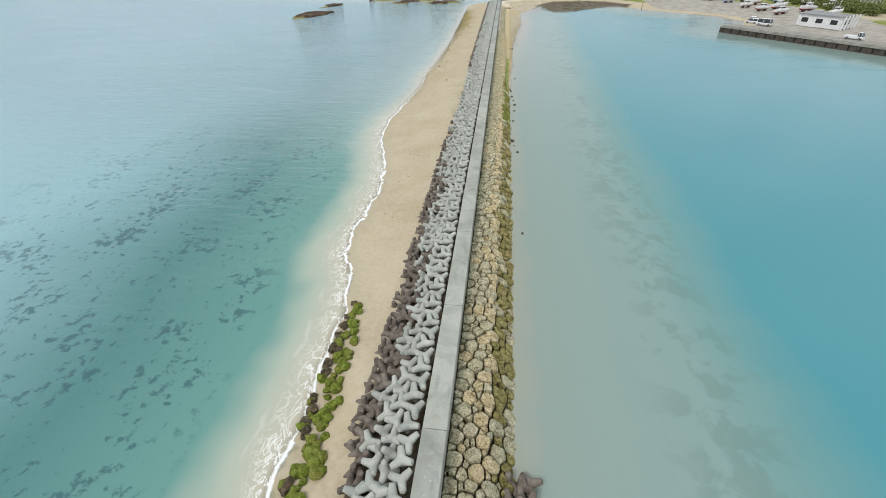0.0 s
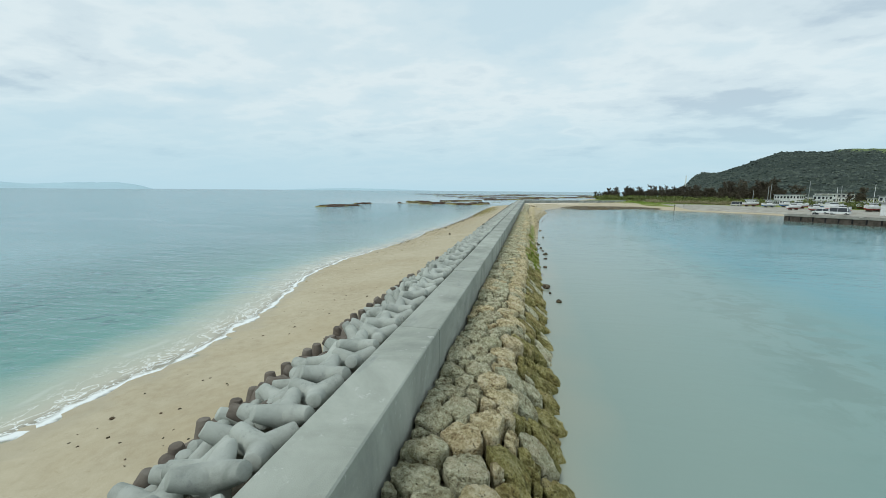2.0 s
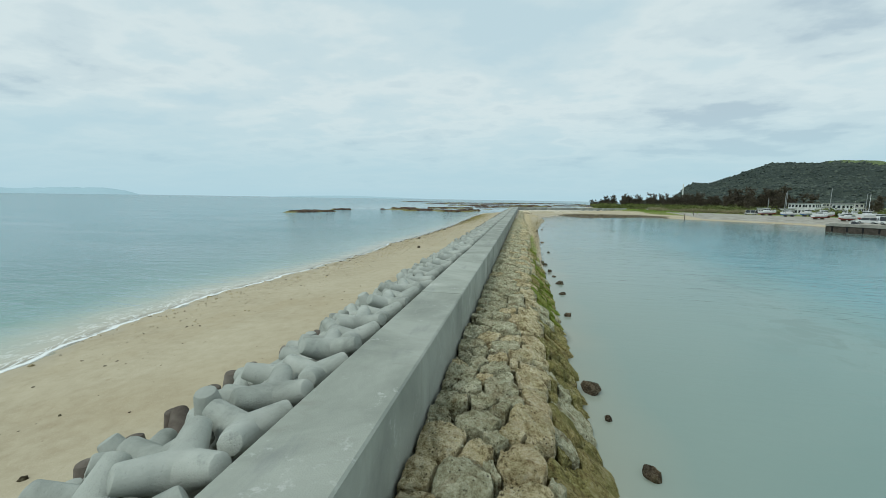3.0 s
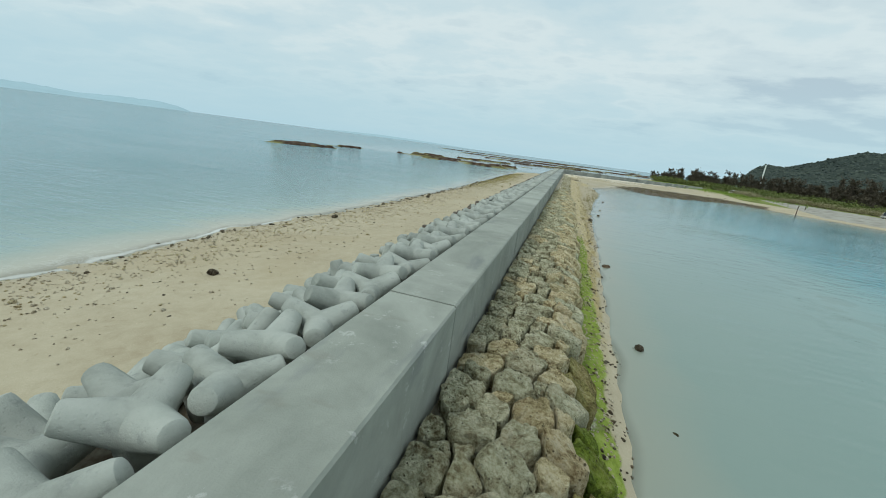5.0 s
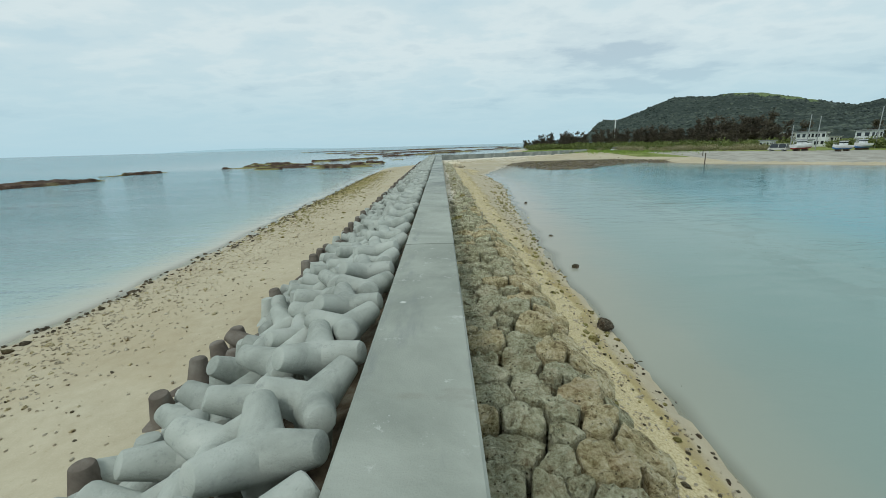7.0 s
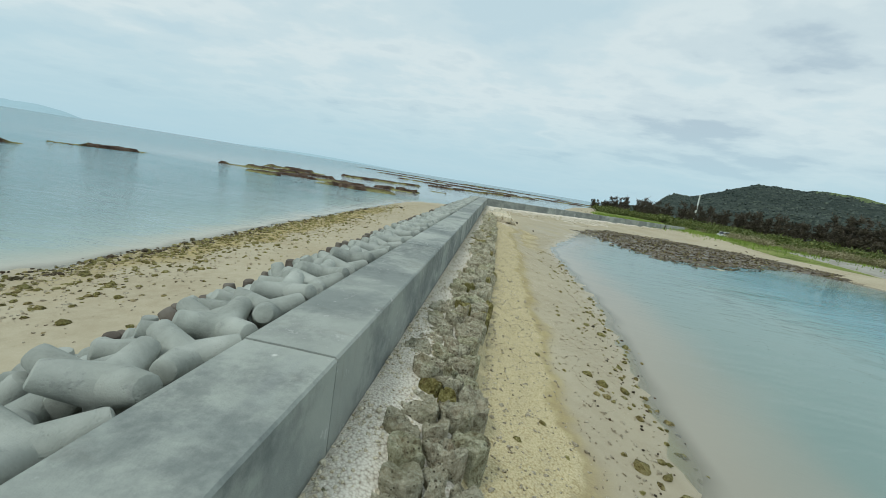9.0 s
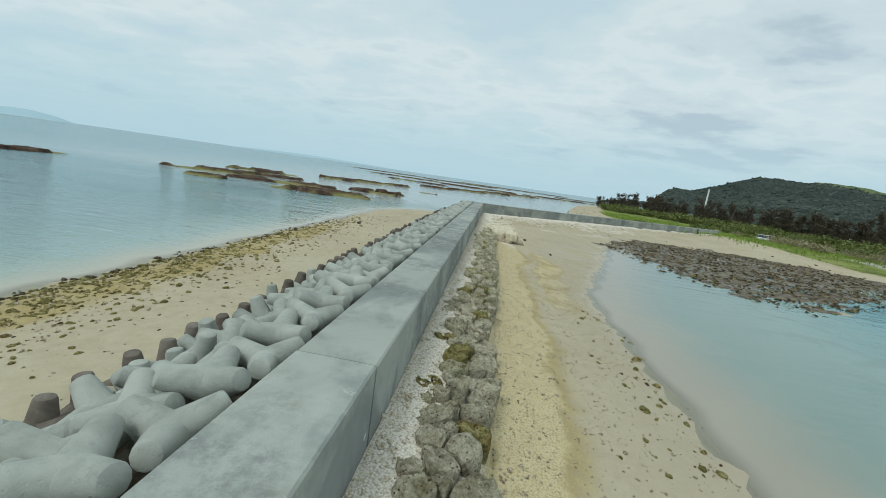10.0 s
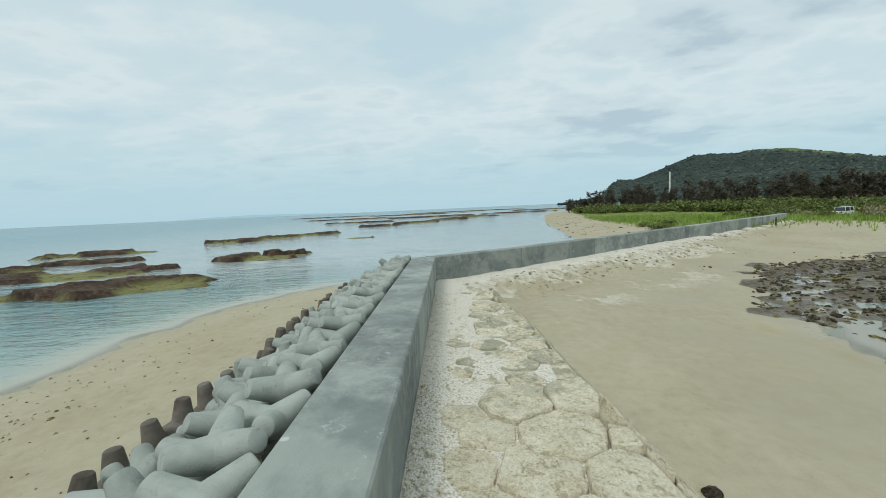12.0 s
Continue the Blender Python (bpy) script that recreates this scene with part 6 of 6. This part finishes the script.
berm = tagged(new("rock_berm"), "rough tan limestone armour stones sloping to the harbour", "rock berm", kind="structure")
KINDS = {"olive": (M_STONE_OLIVE, M_OLIVE_FAR), "tan": (M_STONE, M_STONE_FAR), "brown": (M_STONE_BROWN, M_BROWN_FAR), "grey": (M_STONE_GREY, M_STONE_GREY), "green": (M_STONE_GREEN, M_GREEN_FAR)}
rng = random.Random(3)
BERM_X, BERM_Z = [0.7, 2.3, 2.95, 3.45, 4.05, 4.6, 5.0], [1.86, 1.9, 1.86, 1.42, 0.76, 0.16, -0.2]


def berm_spots(size):
    for _ in range(int(2600 + 300 / size)):
        y = rng.uniform(-14, 206.5)
        k = float(ease(np.array(y), 118, 150))
        if k < 0.45:
            x = rng.uniform(0.82 + size * 0.6, 4.6)
            if size > 0.62 - 0.9 * k or size > 0.4 and y > 46 or x > 3.3 and rng.random() < float(ease(np.array(y), 62 + (4.6 - x) * 8, 74 + (4.6 - x) * 10)) or x > 2.9 and rng.random() < k:
                continue
        else:
            wave = 0.22 * math.sin(y * 0.31) + 0.14 * math.sin(y * 0.83 + 1)
            x = rng.uniform(1.62 + wave + 0.15 * math.sin(y * 2.1), 2.72 + 0.5 * wave)
            if size > 0.3:
                continue
        yield x, y


seeds = [(x, y, q, float(ease(np.array(y), 118, 150))) for x, y, q in packed(berm_spots, (0.5, 0.45, 0.4, 0.36, 0.32, 0.28, 0.24, 0.2, 0.17, 0.14), rng)]
near_count, piles = 0, {kd: [] for kd in KINDS}
for i, ((x, yy, size, k), pushes) in enumerate(zip(seeds, neighbours(seeds))):
    kind = "grey" if yy > 140 + rng.uniform(-10, 10) else "olive" if x < 2.5 else "tan" if x < 3.35 else "brown"
    if x > 3.4 and 56 < yy < 112 and rng.random() < 0.6:
        kind = "green"
    if kind == "grey" and rng.random() < 0.25:
        kind = rng.choice(("olive", "brown", "olive"))
    elif kind == "olive" and rng.random() < 0.12:
        kind = "tan"
    elif kind in ("tan", "brown") and rng.random() < 0.22:
        kind = "olive"
    top = float(np.interp(x, BERM_X, BERM_Z) * (1 - k) + np.interp(x, [1.3, 2.0, 2.55, 2.85], [1.82, 1.84, 1.7, 1.4]) * k)
    tilt = float(np.interp(x, [2.7, 3.2, 4.4], [0, -0.8, -0.95]))
    early = float(1 - ease(np.array(yy), 34, 52))
    if x < 1.6:
        pushes = pushes + [(-1.0, 0.0, max(x - HALF - 0.02, 0.15))]
    shape = fitted_stone((x, yy), pushes, top, (tilt * 0.8, 0.0), i + 1, size * 1.4 + 0.05, 0.014 + 0.014 * early + 0.022 * rng.random(), 0.015 + (0.05 + 0.12 * early) * size * (1 - k), 1.25 + 0.5 * k, 28 if k < 0.45 else 18, 14)
    at = np.array([x, yy, top + rng.uniform(-0.09, 0.05) + 0.05 * k * rng.uniform(-1, 1.4)])
    if 62 < yy < 108 and near_count < 300:
        near_count += 1
        under("stone", joined("stone", [(shape, 0.0)], KINDS[kind][0]), berm, at=pose(*at))
    else:
        piles[kind].append((shape, at))
for kind, label in (("olive", "olive-grey flat-topped stones"), ("tan", "yellow-tan crest stones"), ("brown", "brown weedy stones at the water"), ("green", "stones covered with bright green algae"), ("grey", "grey weathered stones half buried in gravel")):
    under(kind + "_stones", joined(kind + "_stones", piles[kind], KINDS[kind][1]), berm, label)["kind"] = "stuff"
chips = []
for i in range(1900):
    yy = rng.uniform(-12, 150)
    k = float(ease(np.array(yy), 118, 152))
    x = rng.uniform(0.8, 3.2) if i % 2 else rng.uniform(0.78, 1.05)
    q = rng.uniform(0.06, 0.2)
    chips.append((rng.randrange(99), x, yy, float(np.interp(x, BERM_X, BERM_Z)) - rng.uniform(0.08, 0.24), q, q, q, rng.uniform(0, 6), rng.uniform(0, 6), 0))
under("wedged_chips", scatter("wedged_chips", PEBBLES, chips, M_OLIVE_FAR), berm, "small stones wedged in the gaps")["kind"] = "stuff"

# pale slabs of the platform by the corner, and the stone foot of the second wall
paving = tagged(new("stone_platform"), "pale cracked limestone platform at the wall's corner", "stone platform", kind="structure")
EDGE_Y, EDGE_X = [205.4, 211, 218, 222.5, 226], [5.05, 5.0, 4.55, 3.95, 2.7]


def slab_spots(size):
    for _ in range(2500):
        yy = rng.uniform(205.2, 225.0)
        edge = float(np.interp(yy, EDGE_Y, EDGE_X))
        x = rng.uniform(1.9, edge + 0.95)
        on_top = x < edge
        if x + size * 0.3 > edge > x or on_top and x < 3.0 - 0.02 * (yy - 205) and size > 0.45 or not on_top and size > 0.5 or yy > 212 and size > 0.6 or yy < 205.0 + 0.42 * (x - 1.9):
            continue
        yield x, yy


seeds = packed(slab_spots, (0.85, 0.7, 0.58, 0.48, 0.4, 0.33, 0.27), rng, 0.86)
for i, ((x, yy, size), pushes) in enumerate(zip(seeds, neighbours(seeds))):
    edge_x = float(np.interp(yy, EDGE_Y, EDGE_X))
    fall = max(0.0, x - edge_x)
    if x < 2.5 and rng.random() < 0.35:
        continue
    if fall == 0:
        pushes = pushes + [(1.0, 0.08, max(edge_x - x, 0.12))]
    shape = fitted_stone((x, yy), pushes, 0, (-1.1 if fall > 0 else -0.03, 0.0), 5000 + i, size * 1.5 + 0.1, 0.006 + 0.008 * rng.random(), 0.02, 0.8 if fall > 0 else 0.45, 32, 30)
    me = joined("slab", [(shape, 0.0)], M_SLAB)
    under("slab", me, paving, at=pose(x, yy, 1.85 - 1.1 * fall + rng.uniform(-0.035, 0.02) - (0.09 if yy > 212 else 0) - (0.07 if x < 2.8 else 0)))
rows = []
for i in range(70):
    x, t = rng.uniform(2.2, 5.4), rng.random()
    s = rng.uniform(0.5, 0.95)
    rows.append((rng.randrange(99), x, 204.3 + 0.42 * (x - 2.2) + 1.5 * t, 1.15 + 0.55 * t - s * 0.3, s, s, s * 0.6, rng.uniform(-0.3, 0.1), rng.uniform(-0.2, 0.2), rng.uniform(0, 6)))
under("front_stones", scatter("front_stones", STONES, rows, M_STONE_PALE, True), paving, "pale broken stones at the platform's edge")["kind"] = "stuff"
rows = []
for i in range(1100):
    a, b = rng.uniform(1, W2_LEN + 3), rng.gauss(2.5, 0.8)
    px, py = np.array([HALF, CORNER]) + W2_DIR * a + W2_OUT * b
    s = rng.uniform(0.12, 0.36)
    rows.append((rng.randrange(99), px, py, ground_z(px, py) - 0.04, s, s, s * 0.5, rng.uniform(-0.2, 0.2), rng.uniform(-0.2, 0.2), rng.uniform(0, 6)))
under("foot_stones", scatter("foot_stones", STONES, rows, M_STONE_GREY), wall_turn)["kind"] = "stuff"
